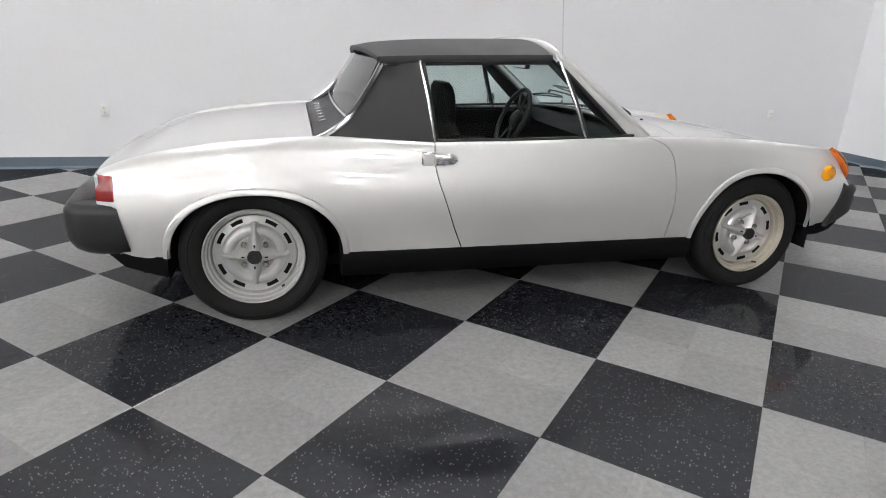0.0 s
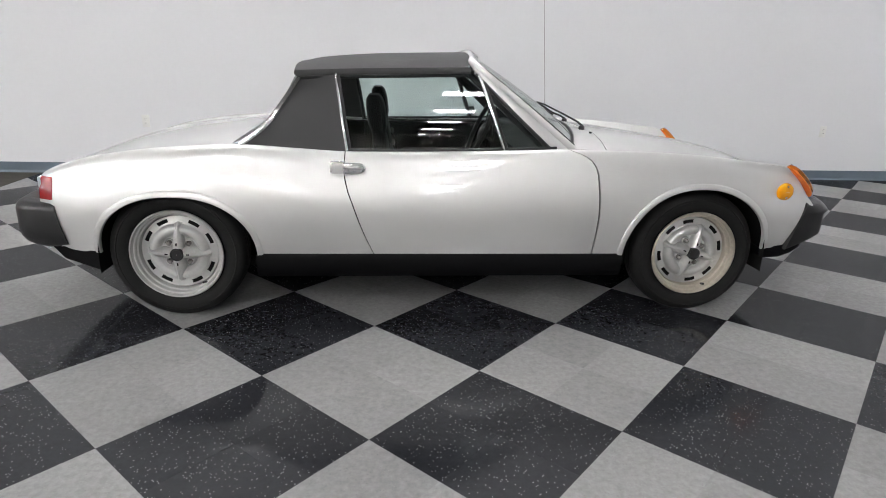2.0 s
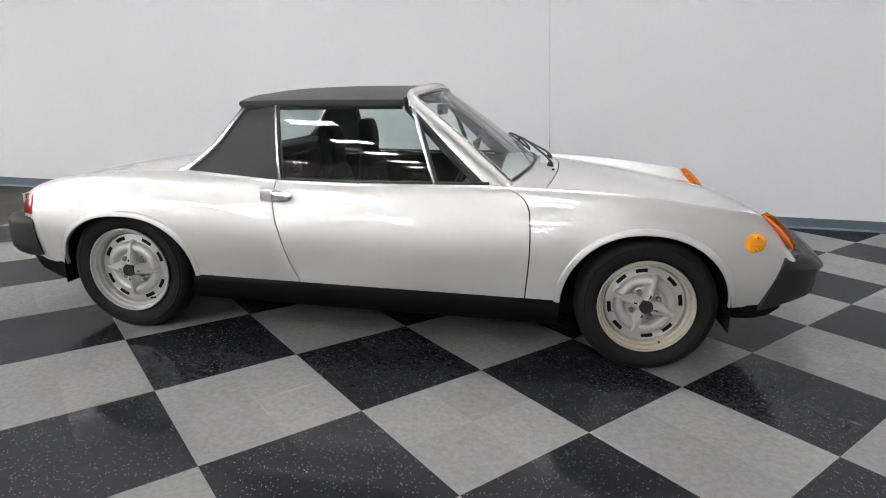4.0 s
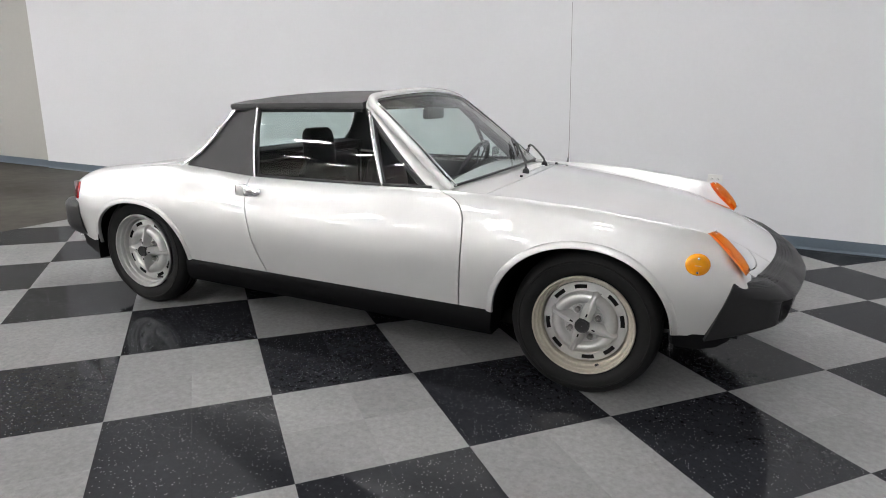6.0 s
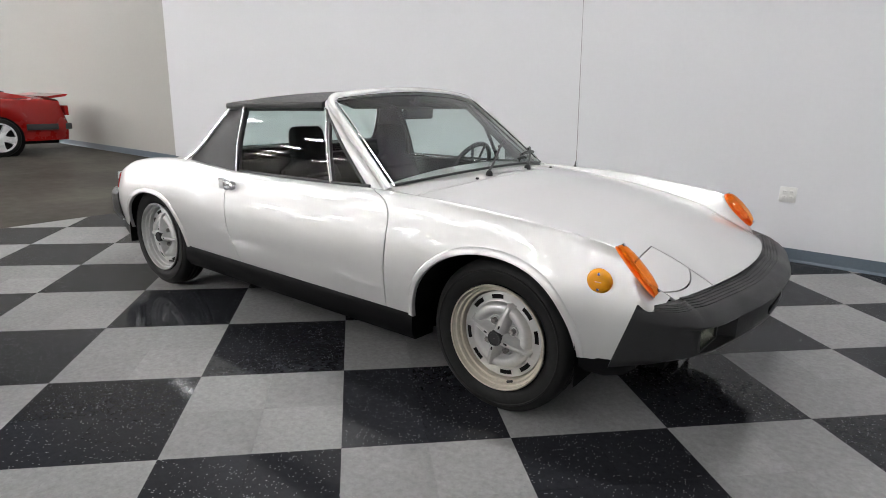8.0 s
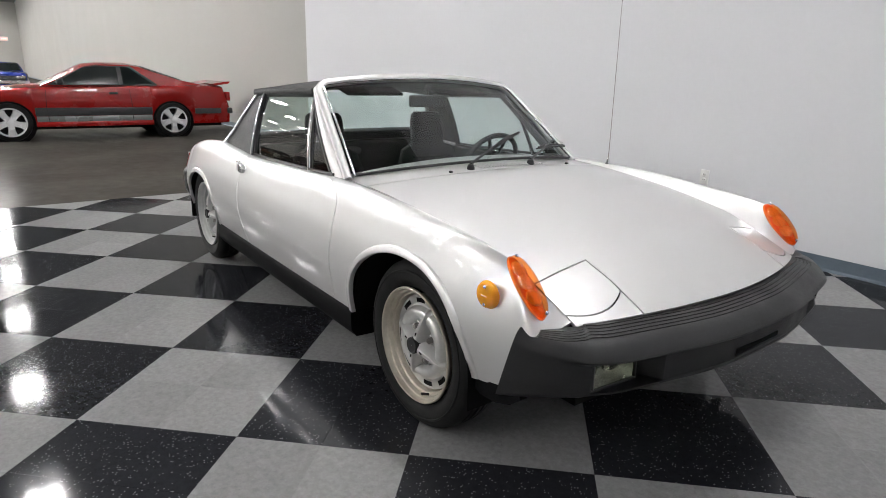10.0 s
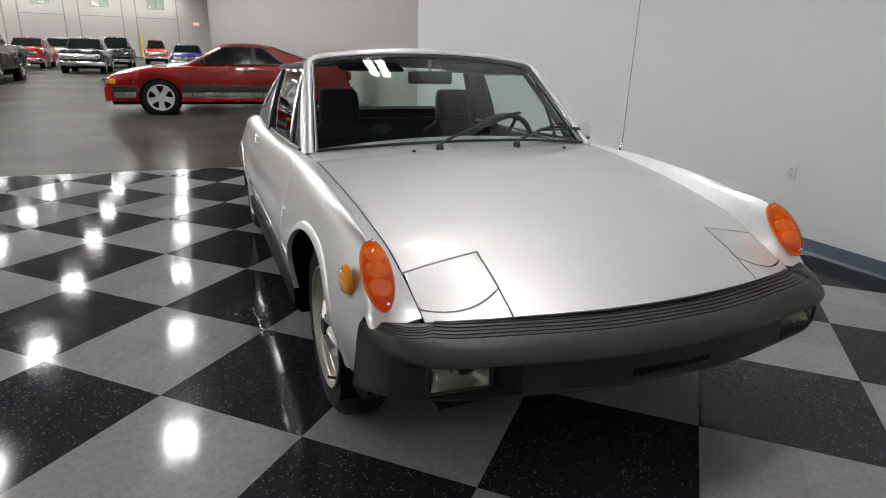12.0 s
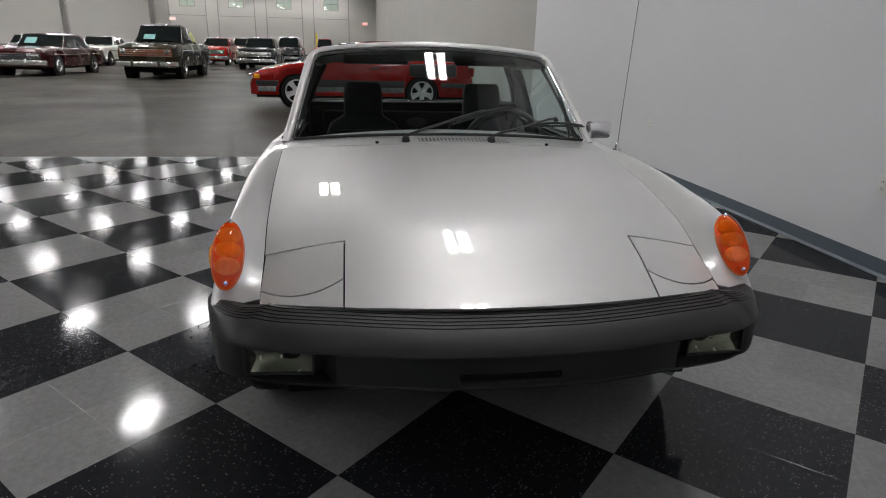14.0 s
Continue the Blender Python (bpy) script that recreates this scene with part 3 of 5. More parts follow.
part("front_hood", outward(joined(bm_grid(hood_rear_pt, steps(-1, 1, 40), steps(0, 1, 40)), bm_grid(hood_nose_pt, steps(-LID_IN + LID_GAP, LID_IN - LID_GAP, 24), steps(0, 1, 14))), (1.2, 0, 0)),
     M["paint"], car, thick=0.012)


def lid_split(y):
    s = (abs(y) - LID_IN) / 0.22
    return 1.800 + 0.038 * (1 - (2 * s - 1) ** 2) - 0.018 * s


def lid_pt(y, s, a, b):
    x = lerp(a, b, s)
    return (x, -y, hood_z(x, y))


def lid_y(s, x):
    return lerp(LID_IN + LID_GAP, edge_y(x) - LID_GAP, s)


both("headlight_cover", outward(bm_grid(lambda s, r: lid_pt(lid_y(s, 1.75), r, LID_BACK + LID_GAP, lid_split(lid_y(s, 1.75)) - LID_GAP), steps(0, 1, 12), steps(0, 1, 10)), (1.7, -0.5, 0)), M["paint"], car, "silver flip-up headlight cover, closed", thick=0.012)
both("nose_filler", outward(bm_grid(lambda s, r: lid_pt(lid_y(s, 1.83), r, lid_split(lid_y(s, 1.83)) + LID_GAP, hood_front(lid_y(s, 1.83))), steps(0, 1, 12), steps(0, 1, 8)), (1.7, -0.5, 0)), M["paint"], car, thick=0.012)
# Black sheet added under the lids to keep their gaps dark.
part("hood_seal", outward(bm_grid(lambda y, x: (x, y, hood_z(x, y) - 0.016), steps(-0.70, 0.70, 20), steps(0.72, 1.86, 24)), (1.2, 0, 0)), M["dark"], car)
# cowl panel between hood and windscreen
part("cowl_panel", outward(bm_grid(lambda y, s: (lerp(0.55, hood_back(y) - GAP, s), y, hood_z(lerp(0.55, hood_back(y) - GAP, s), y)), steps(-0.69, 0.69, 40), steps(0, 1, 10)), (0.7, 0, 0)), M["paint"], car, thick=0.01)
grille = part("cowl_grille", outward(bm_grid(lambda y, x: (x, y, hood_z(x, y) + 0.0015), steps(-0.125, 0.265, 10), (0.735, 0.797)), (0.7, 0, 0)), M["black"], car)
for i in range(24):
    y = -0.118 + 0.376 * i / 23
    part("slat", bm_box((0.766, y, hood_z(0.766, y) + 0.0025), (0.060, 0.0095, 0.004), 0.0012, 1, pose(0, 0, 0, 0, 4.5, 0)), M["paint"], grille)
for y in (-0.30, 0.42):
    part("washer_jet", bm_box((0.80, y, hood_z(0.80, y) + 0.005), (0.014, 0.014, 0.010), 0.003), M["black"], car)


def tail_x(y):
    return -1.800 - 0.05 * (1 - (y / 0.74) ** 2)


def deck_pt(x, s):
    return (x, s * (edge_y(x) - GAP), deck_z(x, s * edge_y(x)))


part("rear_deck", outward(bm_grid(lambda s, r: deck_pt(lerp(tail_x(s * 0.62), -0.965, r), s), steps(-1, 1, 30), steps(0, 1, 30)), (-1.4, 0, 0)), M["paint"], car, thick=0.012)
part("tail_panel", outward(bm_grid(lambda y, z: (tail_x(y) + 0.06 * max(0.0, abs(y) - 0.66), y, z), steps(-0.725, 0.725, 24), steps(0.32, 0.645, 8)), (-1.0, 0, 0.5)), M["paint"], car, thick=0.012)

# ---- bumpers ----


nose_x = tab((0.0, 2.058), (0.15, 2.054), (0.30, 2.035), (0.45, 2.005), (0.60, 1.972), (0.64, 1.957))
FRONT_SPAN = 0.70
CORNER_X = tab((0.0, 1.957), (0.2, 1.925), (0.4, 1.880), (0.65, 1.815), (1.0, 1.735))
CORNER_Y = tab((0.0, 0.64), (0.2, 0.692), (0.4, 0.730), (0.65, 0.763), (1.0, 0.786))
END_LINE = tab((0.24, 1.648), (0.349, 1.682), (0.562, 1.750), (0.58, 1.756))
chin_z = tab((0.0, 0.400), (0.70, 0.398), (0.82, 0.392), (0.90, 0.366), (1.0, 0.330))
LIP_Z = 0.500


def plan_front(s):
    """Plan of the bumper's nose line, s from -1 to 1 right round from side to side."""
    t = abs(s)
    if t <= FRONT_SPAN:
        y = 0.64 * t / FRONT_SPAN
        return nose_x(y), math.copysign(y, s)
    k = (t - FRONT_SPAN) / (1 - FRONT_SPAN)
    return CORNER_X(k), math.copysign(CORNER_Y(k), s)


def lamp_niche(y):
    """How far the face stands back round a fog lamp: sheer outside, running out inwards."""
    y = abs(y)
    return 0.062 * min(1.0, max(0.0, (0.668 - y) / 0.012)) * min(1.0, max(0.0, (y - 0.445) / 0.05))


def bumper_sweep(front, side, ss):
    """front and side: equally many (inset, height) points, blended towards the ends."""
    rings = []
    for s in ss:
        p = Vector(plan_front(s))
        d = (Vector(plan_front(min(1, s + 0.004))) - Vector(plan_front(max(-1, s - 0.004)))).normalized()
        n = Vector((d.y, -d.x))
        k = min(1.0, max(0.0, (abs(s) - 0.735) / 0.10))
        w = min(1.0, max(0.0, (abs(s) - 0.84) / 0.16))
        ring = []
        for (o1, z1), (o2, z2) in zip(front, side):
            if 0.412 < z1 < 0.492:
                o1 += lamp_niche(p.y)
            o, z = lerp(o1, o2 * (1 - 0.75 * w) if o2 < 0.06 else o2, k), lerp(z1, z2, k)
            if z < LIP_Z:
                z = LIP_Z - (LIP_Z - z) * (LIP_Z - chin_z(abs(s))) / 0.10
            ring.append((p.x - n.x * o + (END_LINE(z) - 1.735) * w, p.y - n.y * o, z))
        rings.append(ring)
    return bm_loft(rings)


front_profile, side_profile = [(0.200, 0.530), (0.165, 0.562)], [(0.150, 0.540), (0.110, 0.556)]
for i in range(5):
    for f, cut in ((0.0, 0.0), (0.0008, 0.0030), (0.0030, 0.0030), (0.0038, 0.0)):
        o = 0.112 - 0.0125 * i - f
        front_profile.append((o + cut * 0.3, 0.5665 - (0.112 - o) * 0.28 - cut))
        side_profile.append((0.058 - 0.0084 * i - f * 0.5 + cut * 0.3, 0.563 - 0.0032 * i - f * 0.3 - cut * 0.5))
front_profile += [(0.046, 0.5480), (0.028, 0.537), (0.012, 0.523), (0.002, 0.511), (0.0, 0.505), (0.003, 0.500), (0.014, 0.4945), (0.020, 0.490), (0.022, 0.470), (0.022, 0.430), (0.023, 0.4135), (0.021, 0.4105), (0.022, 0.404), (0.030, 0.400), (0.060, 0.400), (0.110, 0.404)]
side_profile += [(0.0165, 0.545), (0.011, 0.537), (0.006, 0.528), (0.002, 0.518), (0.0, 0.511), (0.0, 0.505), (0.0, 0.500), (0.0, 0.494), (0.0, 0.475), (0.0, 0.450), (0.0, 0.430), (0.001, 0.415), (0.003, 0.406), (0.010, 0.400), (0.030, 0.400), (0.060, 0.404)]
ss = steps(0, 0.44, 14)[:-1] + steps(0.44, 0.56, 8)[:-1] + steps(0.56, 0.70, 8)[:-1] + steps(0.70, 0.745, 9)[:-1] + steps(0.745, 1, 24)
ss = [-t for t in reversed(ss[1:])] + ss
bumper = part("front_bumper", bumper_sweep(front_profile, side_profile, ss), M["rubber"], car, "faded black ribbed rubber front bumper", sharp=32)
slot = part("air_slot", bm_box((2.030, -0.016, 0.440), (0.014, 0.255, 0.018), 0.004), M["dark"], bumper)
part("slot_lip", bm_box((2.034, -0.016, 0.428), (0.012, 0.262, 0.006), 0.002), M["rubber"], bumper)
both("lower_valance", bm_prism([(1.552, 0.335), (1.70, 0.352), (1.76, 0.372), (1.76, 0.345), (1.72, 0.310), (1.66, 0.288), (1.59, 0.284), (1.556, 0.296)], 1.0, lambda u, v, w: (u, lerp(-0.766, -0.60, w), v)), M["rocker"], car)
part("chin_panel", slab(1.45, 1.80, -0.58, 0.58, 0.285, 0.31), M["dark"], car, smooth=False)

# fog lamps, set into niches in the bumper's face
for sgn in (-1, 1):
    t = pose(1.905, sgn * 0.580, 0.452, 0, -2, sgn * 4)

    def put(b):
        bmesh.ops.transform(b, matrix=t, verts=b.verts)
        return b

    fog = part("fog_lamp", put(joined(*(bm_box(c, z, 0.002) for c, z in (((0, 0, 0.037), (0.05, 0.172, 0.006)), ((0, 0, -0.037), (0.05, 0.172, 0.006)), ((0, 0.083, 0), (0.05, 0.006, 0.068)), ((0, -0.083, 0), (0.05, 0.006, 0.068)), ((-0.032, 0, 0), (0.012, 0.172, 0.080)))))), M["black"], bumper, "rectangular fog lamp in a black housing")
    r = bm_grid(lambda u, v: (0.016 - 0.034 * (1 - (u / 0.080) ** 2) * (1 - (v / 0.034) ** 2), u, v), steps(-0.080, 0.080, 16), steps(-0.034, 0.034, 10))
    part("reflector", outward(put(r), (0, 0, 0.43)), M["reflector"], fog)
    part("bulb", put(dome(0.009, 0.008, 0.012, pose(-0.010, 0, 0, 0, 90, 0))), M["chrome"], fog)
    part("lens", put(bm_box((0.020, 0, 0), (0.005, 0.160, 0.068), 0.002)), M["fog_glass"], fog, "ribbed glass fog lamp lens")


def plan_rear(s):
    t = abs(s)
    if t < 0.75:
        return -(1.985 - 0.04 * (t / 0.75) ** 3), math.copysign(0.66 * t / 0.75, s)
    k = (t - 0.75) / 0.25
    return -(1.945 - 0.22 * k ** 1.5), math.copysign(0.66 + 0.118 * math.sin(k * math.pi / 2) ** 0.8, s)


def sweep_bumper(profile, plan, ss, flip=1):
    """profile: (inset from the nose line, height) points."""
    rings = []
    for s in ss:
        p = Vector(plan(s))
        d = (Vector(plan(min(1, s + 0.01))) - Vector(plan(max(-1, s - 0.01)))).normalized()
        n = Vector((d.y, -d.x)) * flip
        w = max(0.0, (abs(s) - 0.88) / 0.12)
        rings.append([(p.x - n.x * o + w * (0.53 - z) * 0.16, p.y - n.y * o, z) for o, z in profile])
    return bm_loft(rings)


part("rear_bumper", sweep_bumper([(0.11, 0.537), (0.035, 0.537), (0.020, 0.533), (0.004, 0.513), (0.0, 0.500), (0.0, 0.40), (0.004, 0.375), (0.022, 0.345), (0.05, 0.325), (0.11, 0.315)], plan_rear, steps(-1, 1, 50), -1), M["rubber"], car, "black rubber rear bumper")
both("rear_valance", bm_prism([(-1.56, 0.318), (-1.735, 0.334), (-1.77, 0.36), (-1.80, 0.335), (-1.727, 0.275), (-1.565, 0.232)], 1.0, lambda u, v, w: (u, lerp(-(side_y(u) - 0.024), -0.56, w), v)), M["rocker"], car)


# ---- lenses ----
for sgn in (-1, 1):
    m = pose(1.712, sgn * 0.727, 0.656, sgn * 14, 45, 0)
    base = dome(0.102, 0.043, 0.012, m)
    sig = part("turn_signal", base, M["orange"], car)
    for e, wd in ((-0.055, 0.030), (-0.012, 0.035), (0.036, 0.033)):
        part("reflector_step", dome(0.026, wd, 0.007, m @ pose(e, 0, 0.009)), M["bulb_orange"], sig)
    part("lens", dome(0.099, 0.040, 0.034, m @ pose(0, 0, 0.004)), M["orange_glass"], sig, "orange turn signal lens")
    for e in (-0.090, 0.090):
        part("screw", dome(0.006, 0.006, 0.008, m @ pose(e, 0, 0.022)), M["chrome"], sig)
    q = pose(1.619, sgn * 0.778, 0.619, 90 * (1 if sgn < 0 else -1), 0, 0) @ pose(0, 0, 0, 0, 5, 0)
    mk = part("side_marker", dome(0.043, 0.042, 0.010, q), M["amber"], car, "round amber side marker lamp")
    part("lens", dome(0.041, 0.040, 0.020, q), M["amber"], mk)
    part("lens_bar", bm_box((0, 0, 0.0205), (0.022, 0.004, 0.002), 0.0008, 1, None), M["bulb_orange"], mk).matrix_local = q
    for e in (-0.026, 0.026):
        part("screw", dome(0.005, 0.005, 0.004, q @ pose(0, e, 0.017)), M["chrome"], mk)

    def lamp_ring(u):
        x = -1.733 - 0.066 * min(1.0, u / 0.5)
        fit = [skin(x, v_at(x, z))[0] + 0.003 for z in (0.551, 0.555, 0.60, 0.642, 0.647)]
        y = 0.0
        if u > 0.5:
            y = 0.30 * (u - 0.5) / 0.5
            x = tail_x(fit[2] - y) - 0.007 * min(1.0, (u - 0.5) * 20) + 0.003
        puff = 0.004 * min(1.0, u * 12)
        return [(x, sgn * (w - y + e * puff), z) for w, e, z in zip(fit, (0, 1, 1.2, 1, 0), (0.551, 0.555, 0.60, 0.642, 0.647))] + [(x + 0.03, sgn * (fit[4] - y - 0.05), 0.647), (x + 0.03, sgn * (fit[0] - y - 0.05), 0.551)]

    tl = part("tail_lamp", bm_loft([lamp_ring(u) for u in steps(0, 1, 20)]), M["red_lens"], car, "red wrap-round tail lamp", sharp=50)

# ---- cabin ----


def screen_pt(w, h):
    """The windscreen: w from -1 to 1 across, h from 0 at its foot to 1 at its head."""
    yb, yt = 0.668 * w, 0.580 * w
    b = Vector((0.715 - 0.26 * yb * yb, yb, 0.838 - 0.09 * yb * yb))
    t = Vector((0.175 - 0.13 * yt * yt, yt, 1.200 - 0.12 * yt * yt))
    p = b.lerp(t, h)
    n = Vector((0.55, 0, 0.8))
    return p + n * (0.004 + 0.006 * max(0.0, 1 - w ** 4)) * math.sin(math.pi * h)


part("windshield", outward(bm_grid(lambda w, h: screen_pt(w, h), steps(-0.985, 0.985, 36), steps(0.01, 0.985, 16)), (0, 0, 0.8)), M["glass"], car, "curved tinted windscreen").visible_shadow = False


def frame_bar(points, wide, deep):
    """A flattened bar along the screen's rim, lying in the glass."""
    rings = []
    pts = [Vector(p) for p in points]
    for i, p in enumerate(pts):
        d = (pts[min(i + 1, len(pts) - 1)] - pts[max(i - 1, 0)]).normalized()
        n = Vector((0.62, p.y * 0.35, 0.78))
        n = (n - d * n.dot(d)).normalized()
        a = d.cross(n)
        ring = []
        for k in range(12):
            th = 2 * math.pi * k / 12
            c, s = math.cos(th), math.sin(th)
            ring.append(p + a * wide * math.copysign(abs(c) ** 0.7, c) + n * deep * math.copysign(abs(s) ** 0.7, s))
        rings.append(ring)
    return bm_loft(rings)


rim = [screen_pt(-1.025, h) for h in steps(-0.02, 0.9, 14)]
arc = []
for k in range(1, 8):
    a = k / 8 * math.pi / 2
    arc.append(screen_pt(-1.025 + 0.09 * (1 - math.cos(a)) , 0.9 + 0.115 * math.sin(a)))
top = [screen_pt(w, 1.02) for w in steps(-0.93, 0.93, 22)]
mirror_arc = [Vector((p.x, -p.y, p.z)) for p in reversed(arc)]
mirror_rim = [Vector((p.x, -p.y, p.z)) for p in reversed(rim)]
part("windshield_frame", frame_bar(rim + arc + top + mirror_arc + mirror_rim, 0.019, 0.018), M["paint"], car)
seal_path = [screen_pt(-0.985, h) for h in steps(0.0, 0.95, 12)] + [screen_pt(w, 0.978) for w in steps(-0.95, 0.95, 20)] + [screen_pt(0.985, h) for h in reversed(steps(0.0, 0.95, 12))]
part("screen_trim", bm_tube([p + Vector((0.008, 0, 0.010)) for p in seal_path], 0.005, 6), M["chrome"], car)
part("screen_seal", bm_tube([screen_pt(w, 0.012) + Vector((0.004, 0, 0.004)) for w in steps(-0.98, 0.98, 30)], 0.0065, 8), M["black"], car)


# side windows
divide = lambda z: lerp(0.275, 0.157, (z - 0.779) / (1.104 - 0.779))
post = tab((0.776, 0.503), (0.957, 0.301), (1.122, 0.130))


def glass_y(z):
    s = (z - 0.78) / 0.34
    return lerp(0.703, 0.604, s) + 0.052 * s * (1 - s)



def pillar_face(h, s):
    """The painted post between the vent window and the windscreen's rim."""
    a = screen_pt(-1.03, h)
    z = lerp(0.778, 1.118, h)
    b = Vector((post(z) - 0.004, -glass_y(z) - 0.002, z))
    p = a.lerp(b, s)
    return p + Vector((0.0, -0.010 * math.sin(math.pi * s), 0.004 * math.sin(math.pi * s)))


both("pillar_lining", outward(bm_grid(lambda h, q: pillar_face(h, q) + Vector((-0.022, 0.030, -0.016)), steps(0.0, 1.0, 14), (0.0, 0.5, 1.0)), (0.2, -2, 0.9)), M["black"], car, "black inner pillar trim", thick=0.006)
both("windshield_pillar", outward(bm_grid(pillar_face, steps(0.0, 1.0, 18), steps(0, 1, 6)), (0.2, 0, 0.9)), M["paint"], car, thick=0.01)

# roof panel
roof_c = tab((-0.735, 1.135), (-0.70, 1.150), (-0.60, 1.172), (-0.30, 1.196), (0.13, 1.212))
roof_e = tab((-0.735, 1.106), (-0.667, 1.116), (-0.2, 1.136), (0.13, 1.146))


def roof_back(y):
    return -0.705 + 0.035 * (y / 0.6) ** 2


def roof_front(y):
    return 0.150 - 0.14 * y * y


def roof_pt(y, s):
    x = lerp(roof_back(y), roof_front(y), s)
    q = abs(y) / 0.608
    return (x, y, roof_e(x) + (roof_c(x) - roof_e(x)) * (1 - q ** 2.4))


roof = part("targa_roof", outward(bm_grid(roof_pt, steps(-0.608, 0.608, 36), steps(0, 1, 30)), (0, 0, 0)), M["vinyl"], car, "black grained removable roof panel", thick=0.02)
for s in (-1, 1):
    part("roof_edge", bm_loft([[(x, s * 0.600, roof_e(x) - 0.027), (x, s * 0.612, roof_e(x) - 0.025), (x, s * 0.615, roof_e(x) - 0.012), (x, s * 0.610, roof_e(x) + 0.002), (x, s * 0.597, roof_e(x) - 0.004)] for x in steps(-0.672, 0.112, 16)]), M["vinyl"], roof)
    part("roof_seal", bm_tube([(x, s * 0.598, roof_e(x) - 0.033) for x in steps(-0.655, 0.10, 12)], 0.009, 8), M["black"], roof)
part("headliner", outward(bm_grid(lambda y, s: (lerp(roof_back(y) + 0.02, roof_front(y) - 0.01, s), y, roof_pt(y, s)[2] - 0.028), steps(-0.58, 0.58, 12), steps(0, 1, 8)), (0, 0, 2)), M["cloth"], car)
part("roof_lip", bm_tube([(roof_back(y) - 0.002, y, roof_pt(y, 0)[2] - 0.010) for y in steps(-0.605, 0.605, 24)], 0.013, 8), M["vinyl"], roof)

# roof pillars clad in vinyl, with bright trim
sail_back = tab((0.785, -0.960), (0.80, -0.918), (0.879, -0.807), (0.988, -0.722), (1.10, -0.650))
sail_front = tab((0.76, -0.449), (0.964, -0.480), (1.10, -0.502))


def sail_y(z):
    return lerp(0.722, 0.612, (z - 0.78) / 0.32)


def sail_pt(s, r, side=-1):
    z0 = lerp(0.788, 0.772, s)
    z = lerp(z0, 1.104, r)
    x = lerp(sail_back(z), sail_front(z), s)
    return (x, side * (sail_y(z) + 0.014 * math.sin(math.pi * r) - 0.03 * (1 - s) * r), z)


both("pillar_cover", outward(bm_grid(sail_pt, steps(0, 1, 16), steps(0, 1, 18)), (-0.7, 0, 0.9)), M["vinyl"], car, "black vinyl-covered roof pillar", thick=0.03)
both("pillar_trim", bm_tube([Vector(sail_pt(0, r)) + Vector((-0.004, -0.004, 0)) for r in steps(0, 1, 18)], 0.012, 8), M["chrome"], car)
both("pillar_front_trim", bm_tube([Vector(sail_pt(1, r)) + Vector((0.004, -0.003, 0)) for r in steps(0, 1, 10)], 0.006, 8), M["chrome"], car)
both("belt_trim", bm_tube([Vector(sail_pt(s, 0)) + Vector((0, -0.008, -0.002)) for s in steps(0, 1, 14)], 0.006, 8), M["chrome"], car)
# rear window and shelf
shelf = part("rear_shelf", outward(bm_grid(lambda y, s: (lerp(-0.958, -0.80, s), y, 0.80 + 0.06 * s ** 1.6 - 0.01 * (y / 0.7) ** 2), steps(-0.70, 0.70, 16), steps(0, 1, 8)), (-0.8, 0, 0)), M["vinyl"], car, "black vinyl panel below the rear window", thick=0.02)
for i in range(7):
    y = -0.36 + 0.12 * i
    part("letter_mark", bm_box((-0.905, y, 0.819), (0.030, 0.022, 0.004), 0.001, 1, pose(0, 0, 0, 0, -14, 0)), M["chrome"], shelf)
part("rear_window", outward(bm_grid(lambda w, h: (lerp(-0.805, -0.675, h) - 0.02 * (1 - w * w), lerp(0.675, 0.585, h) * w, lerp(0.858, 1.105, h)), steps(-1, 1, 12), steps(0, 1, 6)), (0, 0, 0.9)), M["glass"], car, "upright rear window").visible_shadow = False
part("rear_window_trim", bm_tube([(-0.81 - 0.02 * (1 - w * w), 0.675 * w, 0.862) for w in steps(-1, 1, 12)], 0.007, 8), M["chrome"], car)

def pane_pt(z, a, b, s):
    return (lerp(a, b, s), -glass_y(z), z)


for g in both("door_window", outward(bm_grid(lambda r, s: pane_pt(lerp(0.772, 1.118, r), sail_front(lerp(0.772, 1.1, r)) + 0.01, divide(lerp(0.772, 1.118, r)), s), steps(0, 1, 8), steps(0, 1, 8)), (0, 0, 0.9)), M["glass"], car, "door window, wound up") + \
        both("vent_window", outward(bm_grid(lambda r, s: pane_pt(lerp(0.778, 1.105, r), divide(lerp(0.778, 1.105, r)), max(divide(lerp(0.778, 1.105, r)), post(lerp(0.778, 1.105, r))), s), steps(0, 1, 8), steps(0, 1, 6)), (0, 0, 0.9)), M["glass"], car, "triangular vent window"):
    g.visible_shadow = False
both("window_post", bm_tube([(divide(z), -glass_y(z) - 0.006, z) for z in steps(0.775, 1.112, 8)], 0.011, 8, 0.7), M["chrome"], car)
both("window_post_seal", bm_tube([(divide(z) + 0.013, -glass_y(z) - 0.002, z) for z in steps(0.775, 1.10, 8)], 0.007, 6), M["black"], car)
both("window_seal", bm_tube([(x, -glass_y(0.78) - 0.006, crown_z(x) + 0.004) for x in steps(-0.445, 0.515, 16)], 0.008, 8), M["black"], car)
both("pillar_seal", bm_tube([(post(z) + 0.004, -glass_y(z) - 0.002, z) for z in steps(0.782, 1.118, 10)], 0.009, 8), M["black"], car)
both("quarter_seal", bm_tube([(sail_front(z) + 0.016, -glass_y(z) - 0.004, z) for z in steps(0.775, 1.10, 8)], 0.008, 8), M["black"], car)

